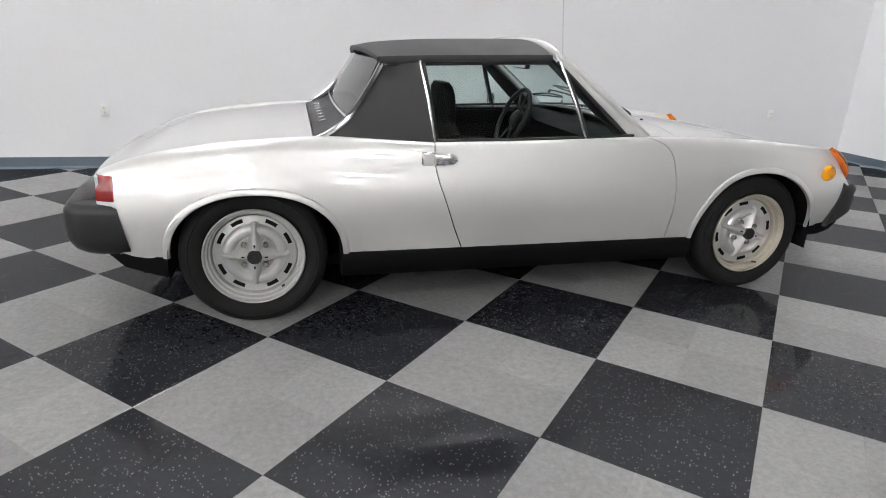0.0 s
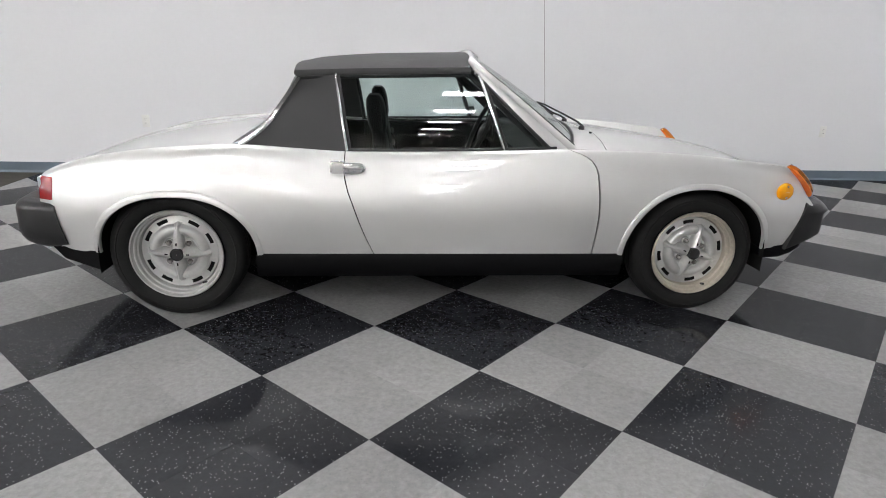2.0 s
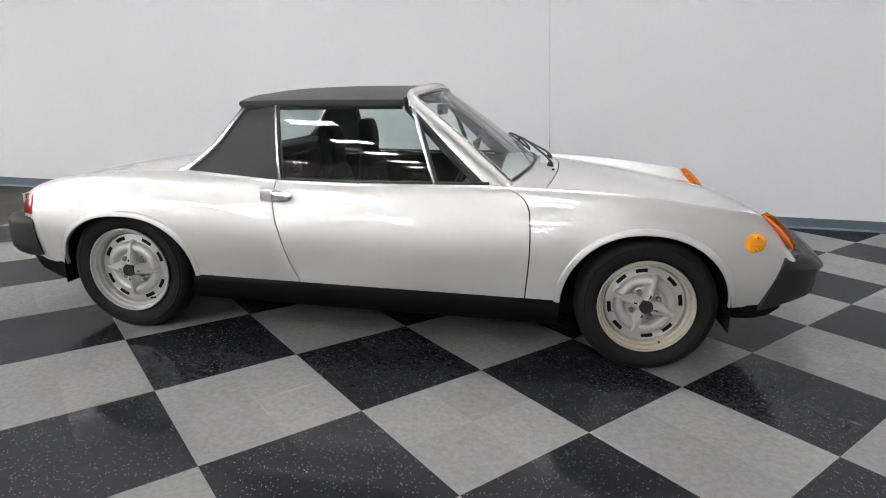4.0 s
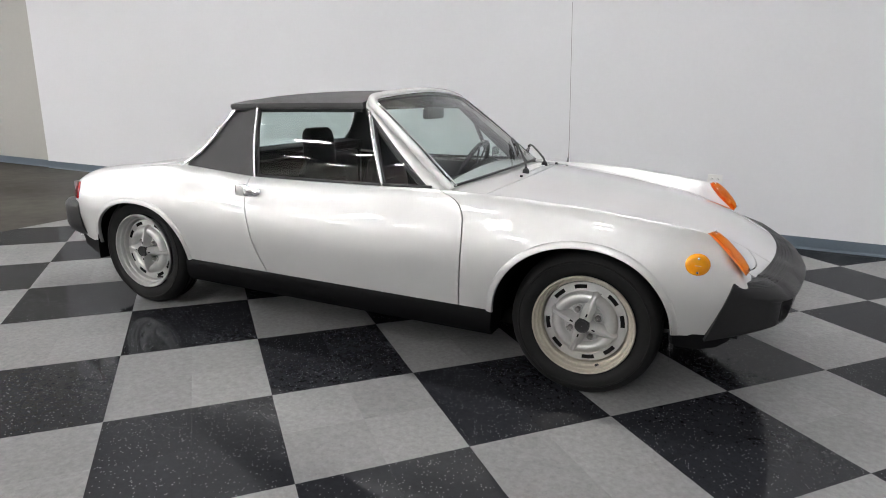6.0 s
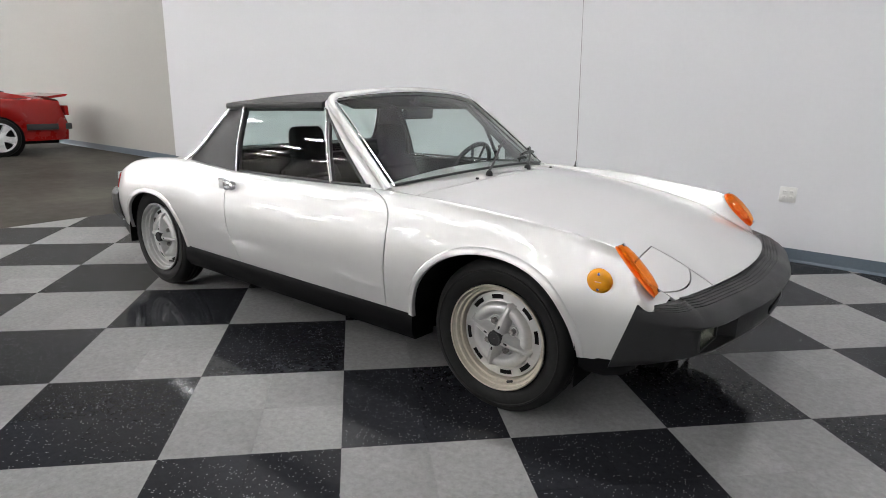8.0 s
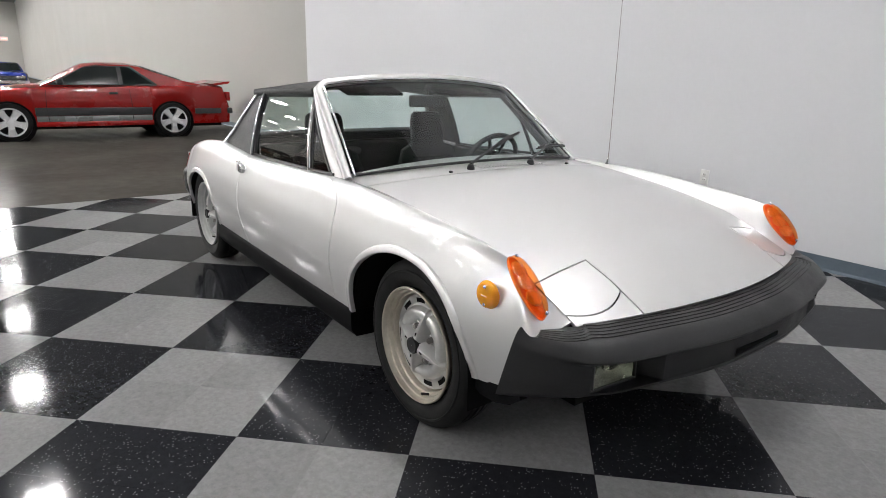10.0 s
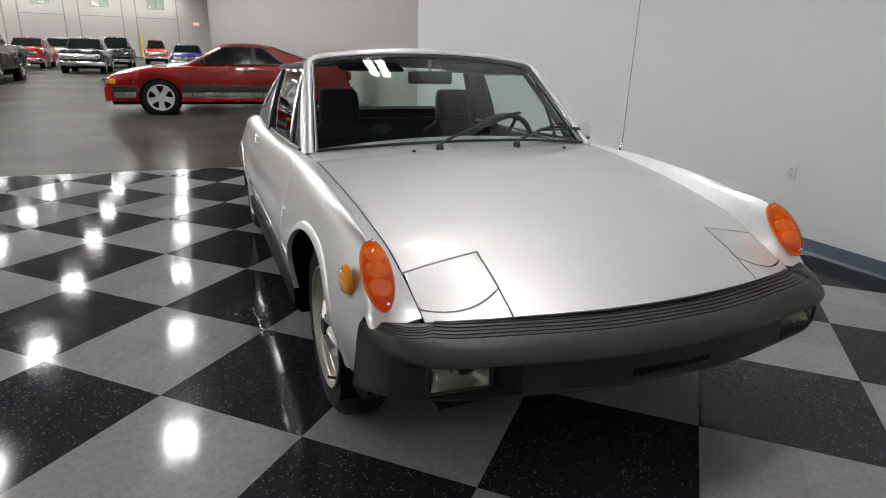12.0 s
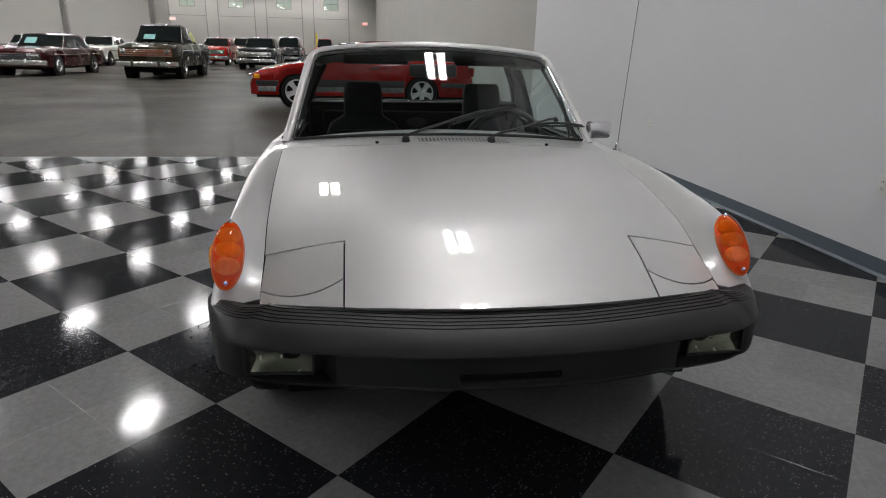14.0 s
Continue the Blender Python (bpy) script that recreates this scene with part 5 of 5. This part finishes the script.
def hatchback():
    c = thing("hatchback_coupe", "red three-door hatchback coupe with grey lower stripe", "car", (-10.42, -0.32, 0))
    c.rotation_euler = (0, 0, radians(-90))
    arches = ((1.275, 0.36), (-1.275, 0.36))
    low = arch_low(0.24, arches)
    top = tab((-2.36, 0.62), (-2.33, 0.84), (-2.25, 0.93), (-1.9, 0.955), (-0.9, 0.935), (0.75, 0.90), (1.2, 0.87), (1.8, 0.775), (2.06, 0.70), (2.17, 0.62), (2.215, 0.50))
    half = tab((-2.36, 0.76), (-2.2, 0.84), (-1.2, 0.875), (1.0, 0.875), (1.8, 0.85), (2.10, 0.79), (2.215, 0.70))
    body = part("body", shell(arch_xs(-2.36, 2.215, arches, 40), low, top, half), P["red"], c, sharp=45)
    part("underbody", slab(-2.2, 2.1, -0.70, 0.70, 0.18, 0.30), M["dark"], c, smooth=False)
    for s in (-1, 1):
        for cx, r in arches:
            # Black drum in each arch puts the arch's shade into the colour.
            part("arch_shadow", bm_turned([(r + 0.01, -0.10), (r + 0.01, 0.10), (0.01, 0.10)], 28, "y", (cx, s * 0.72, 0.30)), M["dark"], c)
            far_wheel(c, cx, s * 0.765, 0.315, 0.21, s, P["alloy"], 5, 0.74)
    wide = lambda v: lerp(0.735, 0.565, (v - 0.93) / 0.36)
    part("roof", roof_shape([(0.78, 0.90, 0.905), (0.40, 0.91, 1.10), (0.08, 0.92, 1.270), (-0.20, 0.925, 1.302), (-0.62, 0.93, 1.306), (-0.80, 0.935, 1.275), (-1.05, 0.94, 1.18), (-1.45, 0.95, 1.05), (-1.85, 0.95, 0.965)], 0.565, 0.735), P["red"], c, sharp=30)
    for s in (-1, 1):
        d = part("door_glass", side_pane([(0.58, 0.945), (0.10, 1.230), (-0.10, 1.252), (-0.42, 1.254), (-0.42, 0.950)], wide, s, 0.034), P["window"], c, "dark side window")
        part("quarter_glass", side_pane([(-0.49, 0.955), (-0.49, 1.252), (-0.62, 1.248), (-0.98, 0.968)], wide, s, 0.034), P["window"], c, "dark side window")
        part("window_surround", side_pane([(0.68, 0.928), (0.08, 1.252), (-0.10, 1.272), (-0.66, 1.266), (-1.06, 0.955), (-1.06, 0.935)], wide, s, 0.028), M["black"], c)
        part("stripe", bm_box((0.0, s * 0.873, 0.485), (1.82, 0.018, 0.135), 0.004), P["stripe"], c, "charcoal side stripe")
        part("stripe", bm_box((1.86, s * 0.852, 0.475), (0.44, 0.030, 0.10), 0.004, 2, pose(0, 0, 0, 0, 0, s * -5)), P["stripe"], c)
        part("stripe", bm_box((-1.92, s * 0.862, 0.475), (0.50, 0.020, 0.10), 0.004, 2, pose(0, 0, 0, 0, 0, s * 4)), P["stripe"], c)
        part("lower_panel", bm_box((0.0, s * 0.868, 0.365), (1.80, 0.014, 0.095), 0.004), P["silver"], c, "silver lower side panel")
        part("sill_skirt", bm_box((0.0, s * 0.862, 0.275), (1.84, 0.04, 0.085), 0.012), P["red"], c)
        part("lower_panel", bm_box((1.87, s * 0.845, 0.36), (0.36, 0.02, 0.10), 0.004, 2, pose(0, 0, 0, 0, 0, s * -6)), P["silver"], c)
        part("mirror", bm_box((0.50, s * 0.90, 0.985), (0.10, 0.16, 0.10), 0.03, 3), M["black"], c)
        part("door_handle", bm_box((-0.30, s * 0.873, 0.80), (0.14, 0.02, 0.035), 0.006), M["black"], c)
        part("marker_lamp", bm_box((2.06, s * 0.79, 0.60), (0.12, 0.03, 0.085), 0.008, 2, pose(0, 0, 0, 0, 0, s * -28)), M["amber"], c)
        part("headlamp", bm_box((2.150, s * 0.60, 0.595), (0.10, 0.36, 0.11), 0.012, 2, pose(0, 0, 0, 0, 20, s * -12)), M["mirror"], c, "clear rectangular headlamp")
        part("tail_lamp", bm_box((-2.335, s * 0.62, 0.75), (0.06, 0.44, 0.17), 0.01), M["red_lens"], c)
        part("door_seam", bm_tube([(0.72, s * 0.877, 0.30), (0.74, s * 0.879, 0.55), (0.72, s * 0.868, 0.85)], 0.004, 4), M["dark"], c)
        part("door_seam", bm_tube([(-0.58, s * 0.877, 0.30), (-0.58, s * 0.880, 0.60), (-0.56, s * 0.862, 0.88)], 0.004, 4), M["dark"], c)
    part("windshield", bm_loft([[(0.755, y, 0.925 - 0.02 * abs(y)) for y in (-0.66, -0.3, 0, 0.3, 0.66)], [(0.085, y * 0.79, 1.272 - 0.01 * abs(y)) for y in (-0.66, -0.3, 0, 0.3, 0.66)]], False, False), P["window"], c, "raked windscreen", thick=0.01)
    part("hatch_glass", bm_loft([[(-0.84, y * 0.82, 1.300 - 0.03 * abs(y)) for y in (-0.62, -0.3, 0, 0.3, 0.62)], [(-1.50, y, 1.072 - 0.03 * abs(y)) for y in (-0.62, -0.3, 0, 0.3, 0.62)]], False, False), P["window"], c, thick=0.01)
    part("rear_spoiler", bm_loft([[(x, y, z) for x, z in ((-2.05, 0.985), (-2.36, 1.035), (-2.40, 1.030), (-2.36, 0.99), (-2.12, 0.955))] for y in (-0.80, -0.4, 0, 0.4, 0.80)]), P["red"], c)
    part("front_bumper", bm_loft([[(2.235 - 0.20 * (abs(y) / 0.8) ** 3, y, 0.53), (2.255 - 0.20 * (abs(y) / 0.8) ** 3, y, 0.50), (2.255 - 0.20 * (abs(y) / 0.8) ** 3, y, 0.435), (2.20 - 0.20 * (abs(y) / 0.8) ** 3, y, 0.42), (2.10 - 0.2 * (abs(y) / 0.8) ** 3, y, 0.47)] for y in steps(-0.80, 0.80, 14)]), P["stripe"], c, "charcoal front bumper")
    part("rear_bumper", bm_box((-2.36, 0, 0.475), (0.10, 1.62, 0.11), 0.02), P["stripe"], c)
    part("fog_lamp", bm_box((2.19, -0.5, 0.35), (0.05, 0.18, 0.07), 0.01), M["mirror"], c)
    return c


hatchback()


def classic(kind, label, at, turn, paint, roof_paint, L=5.2, W=1.95, H=1.42, hood=0.95, screen=0.75, back=-1.1, wheelbase=2.95, r=0.34, lamps=4, grille_paint=None, patch=False, bed=False):
    """An older car or pickup: body, cabin, chrome bumper, barred grille and lamps."""
    c = thing(kind, label, "truck" if bed else "car", (*at, 0))
    c.rotation_euler = (0, 0, radians(turn))
    f, b = L * 0.47, -L * 0.53
    ax = wheelbase / 2
    ar = ((ax, r + 0.08), (-ax, r + 0.08))
    hw = W / 2
    top = tab((b, hood - 0.25), (b + 0.08, hood - 0.06), (b + 0.5, hood), (back, hood + 0.02), (screen + 0.1, hood + 0.02), (f - 0.5, hood - 0.02), (f - 0.06, hood - 0.07), (f, hood - 0.16))
    half = tab((b, hw - 0.14), (b + 0.3, hw - 0.03), (-0.5, hw), (f - 0.5, hw - 0.02), (f - 0.05, hw - 0.08), (f, hw - 0.13))
    base = 0.42 if bed else 0.30
    part("body", shell(arch_xs(b, f, ar, 30), arch_low(base, ar), top, half, 0.05, 0.04), paint, c, sharp=45)
    part("underbody", slab(b + 0.2, f - 0.2, -hw + 0.22, hw - 0.22, 0.22, base + 0.08), M["dark"], c, smooth=False)
    for s in (-1, 1):
        for cx, rr in ar:
            # Arch shade drawn as a black drum behind each wheel.
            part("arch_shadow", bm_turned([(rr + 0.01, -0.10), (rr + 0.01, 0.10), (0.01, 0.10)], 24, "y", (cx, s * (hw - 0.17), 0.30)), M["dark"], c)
            far_wheel(c, cx, s * (hw - 0.13), r, 0.19, s, M["chrome"], 0, 0.58)
    zb = hood + 0.01
    rw, bw = hw - 0.30, hw - 0.14
    part("cabin", roof_shape([(screen, zb, zb + 0.01), (screen - 0.25, zb, lerp(zb, H, 0.55)), (screen - 0.48, zb, H - 0.03), (screen - 0.8, zb, H), (back + 0.45, zb, H - 0.005), (back + 0.25, zb, H - 0.04), (back + 0.08, zb, lerp(zb, H, 0.4)), (back, zb, zb + 0.01)], rw, bw), roof_paint, c, sharp=30)
    y_of = lambda v: lerp(bw, rw, (v - zb) / 0.42)
    zt = H - 0.075
    ws = part("windshield", bm_loft([[(screen - 0.015, y, zb + 0.035) for y in (-bw + 0.10, 0, bw - 0.10)], [(screen - 0.445, y, zt + 0.01) for y in (-rw + 0.04, 0, rw - 0.04)]], False, False), P["window"], c, "dark windscreen", thick=0.02)
    ws.matrix_basis = Matrix.Translation((0.03, 0, 0.03))
    part("screen_surround", bm_tube([(screen + 0.02, -bw + 0.08, zb + 0.03), (screen - 0.42, -rw + 0.02, zt + 0.045), (screen - 0.42, rw - 0.02, zt + 0.045), (screen + 0.02, bw - 0.08, zb + 0.03)], 0.016, 6), M["chrome"], c)
    # Flat teal quad laid over one side of the windscreen.
    if patch:
        part("windscreen_card", bm_loft([[(screen - 0.06, y, zb + 0.105) for y in (-0.52, -0.14)], [(screen - 0.30, y, zb + 0.30) for y in (-0.50, -0.14)]], False, False), P["patch"], c, "teal patch on the windscreen", thick=0.004).matrix_basis = Matrix.Translation((0.075, 0, 0.04))
    for s in (-1, 1):
        part("side_glass", side_pane([(screen - 0.10, zb + 0.04), (screen - 0.45, zt), ((screen + back) / 2 + 0.03, zt + 0.01), ((screen + back) / 2 + 0.03, zb + 0.04)], y_of, s), P["window"], c)
        part("side_glass", side_pane([((screen + back) / 2 - 0.03, zb + 0.04), ((screen + back) / 2 - 0.03, zt + 0.01), (back + 0.42, zt), (back + 0.25, zb + 0.04)], y_of, s), P["window"], c)
        part("side_trim", bm_box((-0.1, s * (hw + 0.002), hood - 0.22), (L * 0.72, 0.014, 0.035), 0.005), M["chrome"], c)
        part("tail_lamp", bm_box((b - 0.01, s * (hw - 0.28), hood - 0.28), (0.05, 0.2, 0.1), 0.01), M["red_lens"], c)
    g = part("grille", bm_box((f + 0.005, 0, hood - 0.30), (0.05, W * 0.84, 0.24), 0.012), grille_paint or M["black"], c)
    for k in range(4):
        part("grille_bar", bm_box((f + 0.036, 0, hood - 0.40 + 0.066 * k), (0.02, W * 0.83, 0.014), 0.004), M["chrome"], g)
    for s in (-1, 1):
        for j in range(lamps // 2):
            y = s * (W * 0.35 - 0.19 * j)
            lp = part("headlamp", bm_turned([(0.085, 0.0), (0.088, 0.05), (0.078, 0.055), (0.07, 0.035), (0.001, 0.02)], 20, "x", (f + 0.02, y, hood - 0.26)), M["chrome"], c)
            part("lens", bm_turned([(0.074, 0.042), (0.06, 0.056), (0.03, 0.064), (0.001, 0.066)], 18, "x", (f + 0.02, y, hood - 0.26)), M["mirror"], lp)
    bz = 0.50 if bed else 0.44
    bar = part("front_bumper", bm_loft([[(f + 0.15 - 0.20 * (abs(y) / hw) ** 4, y, bz + 0.09), (f + 0.19 - 0.20 * (abs(y) / hw) ** 4, y, bz + 0.05), (f + 0.19 - 0.2 * (abs(y) / hw) ** 4, y, bz - 0.05), (f + 0.15 - 0.2 * (abs(y) / hw) ** 4, y, bz - 0.09), (f + 0.08 - 0.2 * (abs(y) / hw) ** 4, y, bz)] for y in steps(-hw + 0.01, hw - 0.01, 16)]), M["chrome"], c, "chrome front bumper")
    for s in (-1, 1):
        part("overrider", bm_box((f + 0.19, s * 0.42, bz + 0.02), (0.05, 0.07, 0.24), 0.02), M["chrome"] if not bed else M["black"], bar)
    part("rear_bumper", bm_box((b - 0.06, 0, 0.46), (0.12, W * 0.95, 0.16), 0.03), M["chrome"], c)
    part("hood_ornament", bm_box((f - 0.35, 0, hood + 0.03), (0.30, 0.03, 0.03), 0.01), M["chrome"], c)
    if bed:
        part("cargo_bed_floor", slab(b + 0.12, back - 0.05, -hw + 0.16, hw - 0.16, hood + 0.045, hood + 0.05), M["dark"], c, smooth=False)
    return c


classic("pickup_truck", "dark olive old pickup truck with chrome bumper and brown grille", (-21.3, -7.35), 0, P["olive"], P["olive"], 5.2, 2.0, 1.80, 1.16, 0.85, -0.45, 2.9, 0.37, 2, P["rust"], True, True)
classic("classic_sedan", "dark maroon sixties sedan with chrome bumper", (-22.0, -11.75), 0, P["maroon"], P["maroon"], 5.3, 1.98, 1.42, 0.93, 0.6, -1.5, 3.0, 0.34, 4, None, True)
classic("classic_sedan", "black fifties sedan with bright chrome grille", (-31.6, -5.45), 0, P["black"], P["black"], 5.0, 1.90, 1.55, 1.05, 0.6, -1.4, 2.92, 0.36, 2, M["chrome"])
classic("classic_sedan", "cream-white classic sedan behind the maroon one", (-33.0, -14.0), 0, P["cream"], P["cream"], 5.2, 1.95, 1.45, 0.96, 0.6, -1.5)
classic("pickup_truck", "pale yellow-green old pickup parked behind the olive one", (-31.0, -9.5), 0, P["lime"], P["lime"], 4.9, 1.95, 1.78, 1.12, 0.8, -0.4, 2.9, 0.36, 2, None, False, True)
classic("classic_sedan", "red fifties sedan with chrome trim", (-37.5, -8.9), 0, P["red"], P["red"], 5.0, 1.9, 1.55, 1.05, 0.6, -1.4)
classic("classic_sedan", "tan and cream classic car far down the hall", (-45.0, -8.6), 0, P["tan"], P["cream"], 5.0, 1.9, 1.65, 1.05, 0.6, -1.5)
classic("classic_coupe", "black rounded prewar coupe", (-40.5, -4.9), 0, P["black"], P["black"], 4.6, 1.8, 1.75, 1.08, 0.5, -1.3, 2.8, 0.36, 2)
classic("hot_rod_truck", "small bright red prewar truck", (-52.0, -3.1), 0, P["bright"], P["bright"], 4.4, 1.7, 1.80, 1.10, 0.4, -0.7, 2.7, 0.36, 2, M["chrome"], False, True)
classic("classic_sedan", "blue car with a white hood parked beyond the red coupe", (-38.0, -0.9), 0, P["blue"], P["blue"], 4.9, 1.9, 1.42, 0.95, 0.6, -1.4)
classic("classic_sedan", "black classic sedan at the end of a row", (-23.0, -16.2), 0, P["black"], P["cream"], 5.2, 1.95, 1.45, 0.95, 0.6, -1.5)
classic("classic_sedan", "dark classic sedan in the far row", (-34.0, -18.0), 0, P["maroon"], P["cream"], 5.2, 1.95, 1.45, 0.95, 0.6, -1.5)

post_ob = thing("guard_post", "tall yellow safety post by a loading bay", "bollard", (FAR_X + 0.5, -6.4, 0))
part("shaft", bm_turned([(0.14, 0.0), (0.14, 3.0), (0.11, 3.12), (0.01, 3.16)], 16, "z", cap=True), P["yellow"], post_ob)
for y in (0.9, -35.0 + 8.0):
    ex = thing("exit_sign", "small lit red exit sign on the far wall", "sign", (FAR_X, y, 4.6), "exit signs")
    part("case", bm_box((0.05, 0, 0), (0.10, 0.9, 0.5), 0.02), M["white_plastic"], ex)
    part("lit_bar", bm_box((0.105, 0, 0), (0.012, 0.6, 0.22), 0.004), P["sign"], ex, "lit red panel")

# ---- floor tiles, twelve inches square, laid in blocks of four ----
TILE, GRID_TURN, GRID_AT = 0.30225, radians(-44.27), (0.10664, -1.332)
ax, ay = (math.cos(GRID_TURN), math.sin(GRID_TURN)), (math.cos(GRID_TURN - math.pi / 2), math.sin(GRID_TURN - math.pi / 2))
FIELD = (TILE_EDGE, END_X - 0.004, -12.0, WALL_Y - 0.004)


def tile_corner(m, n):
    return (GRID_AT[0] + TILE * (m * ax[0] + n * ay[0]), GRID_AT[1] + TILE * (m * ax[1] + n * ay[1]))


def clip(poly):
    x0, x1, y0, y1 = FIELD
    for k, lim, sg in ((0, x0, 1), (0, x1, -1), (1, y0, 1), (1, y1, -1)):
        out = []
        for i, p in enumerate(poly):
            q = poly[(i + 1) % len(poly)]
            a, b = (p[k] - lim) * sg, (q[k] - lim) * sg
            if a >= 0:
                out.append(p)
            if (a >= 0) != (b >= 0):
                s = a / (a - b)
                out.append((lerp(p[0], q[0], s), lerp(p[1], q[1], s)))
        poly = out
        if len(poly) < 3:
            return []
    return poly


def tile_shape(poly, verts, faces, dz=0.0, tilt=(0, 0)):
    cx, cy = sum(p[0] for p in poly) / len(poly), sum(p[1] for p in poly) / len(poly)
    k, n = len(verts), len(poly)
    for inset, z in ((0.0006, 0.0), (0.00008, -0.0003), (0.00008, -0.002)):
        for x, y in poly:
            d = math.hypot(x - cx, y - cy)
            f = max(0.0, 1 - inset * 1.41 / max(d, 1e-4))
            verts.append((cx + (x - cx) * f, cy + (y - cy) * f, z + dz + tilt[0] * (x - cx) + tilt[1] * (y - cy)))
    faces.append(tuple(range(k, k + n)))
    for r in (0, 1):
        for i in range(n):
            j = (i + 1) % n
            faces.append((k + r * n + i, k + (r + 1) * n + i, k + (r + 1) * n + j, k + r * n + j))


def fix_up(me):
    bm = bmesh.new()
    bm.from_mesh(me)
    bmesh.ops.recalc_face_normals(bm, faces=bm.faces)
    bm.to_mesh(me)
    bm.free()


sq_v, sq_f = [], []
tile_shape([(-TILE / 2, -TILE / 2), (TILE / 2, -TILE / 2), (TILE / 2, TILE / 2), (-TILE / 2, TILE / 2)], sq_v, sq_f)
tile_mesh = {}
for key in ("tile_dark", "tile_light"):
    tile_mesh[key] = bpy.data.meshes.new("tile")
    tile_mesh[key].from_pydata(sq_v, [], sq_f)
    tile_mesh[key].materials.append(M[key])
    fix_up(tile_mesh[key])
dice = random.Random(7)
rest = {"tile_dark": ([], []), "tile_light": ([], [])}
count = 0
for m in range(-45, 46):
    for n in range(-45, 46):
        quad = [tile_corner(m, n), tile_corner(m + 1, n), tile_corner(m + 1, n + 1), tile_corner(m, n + 1)]
        poly = clip(quad)
        if not poly:
            continue
        key = "tile_dark" if (m // 2 + n // 2) % 2 == 0 else "tile_light"
        cx, cy = sum(p[0] for p in quad) / 4, sum(p[1] for p in quad) / 4
        dz, tilt = -0.00012 * dice.random(), (dice.gauss(0, 0.0004), dice.gauss(0, 0.0004))
        whole = len(poly) == 4 and min(FIELD[1] - cx, cx - FIELD[0], FIELD[3] - cy, cy - FIELD[2]) > 0.25
        if whole and count < 300 and -1.9 < cx < 3.1 and -3.0 < cy < 2.4:
            t = new("tile", tile_mesh[key])
            t.parent = floor
            t.location = (cx, cy, dz)
            t.rotation_euler = (tilt[1], -tilt[0], GRID_TURN)
            count += 1
        else:
            tile_shape(poly, *rest[key], dz, tilt)
for key, (vs, fs) in rest.items():
    me = bpy.data.meshes.new("tiles")
    me.from_pydata(vs, [], fs)
    me.materials.append(M[key])
    fix_up(me)
    t = tagged(new("tile_field", me), kind="stuff")
    t.parent = floor
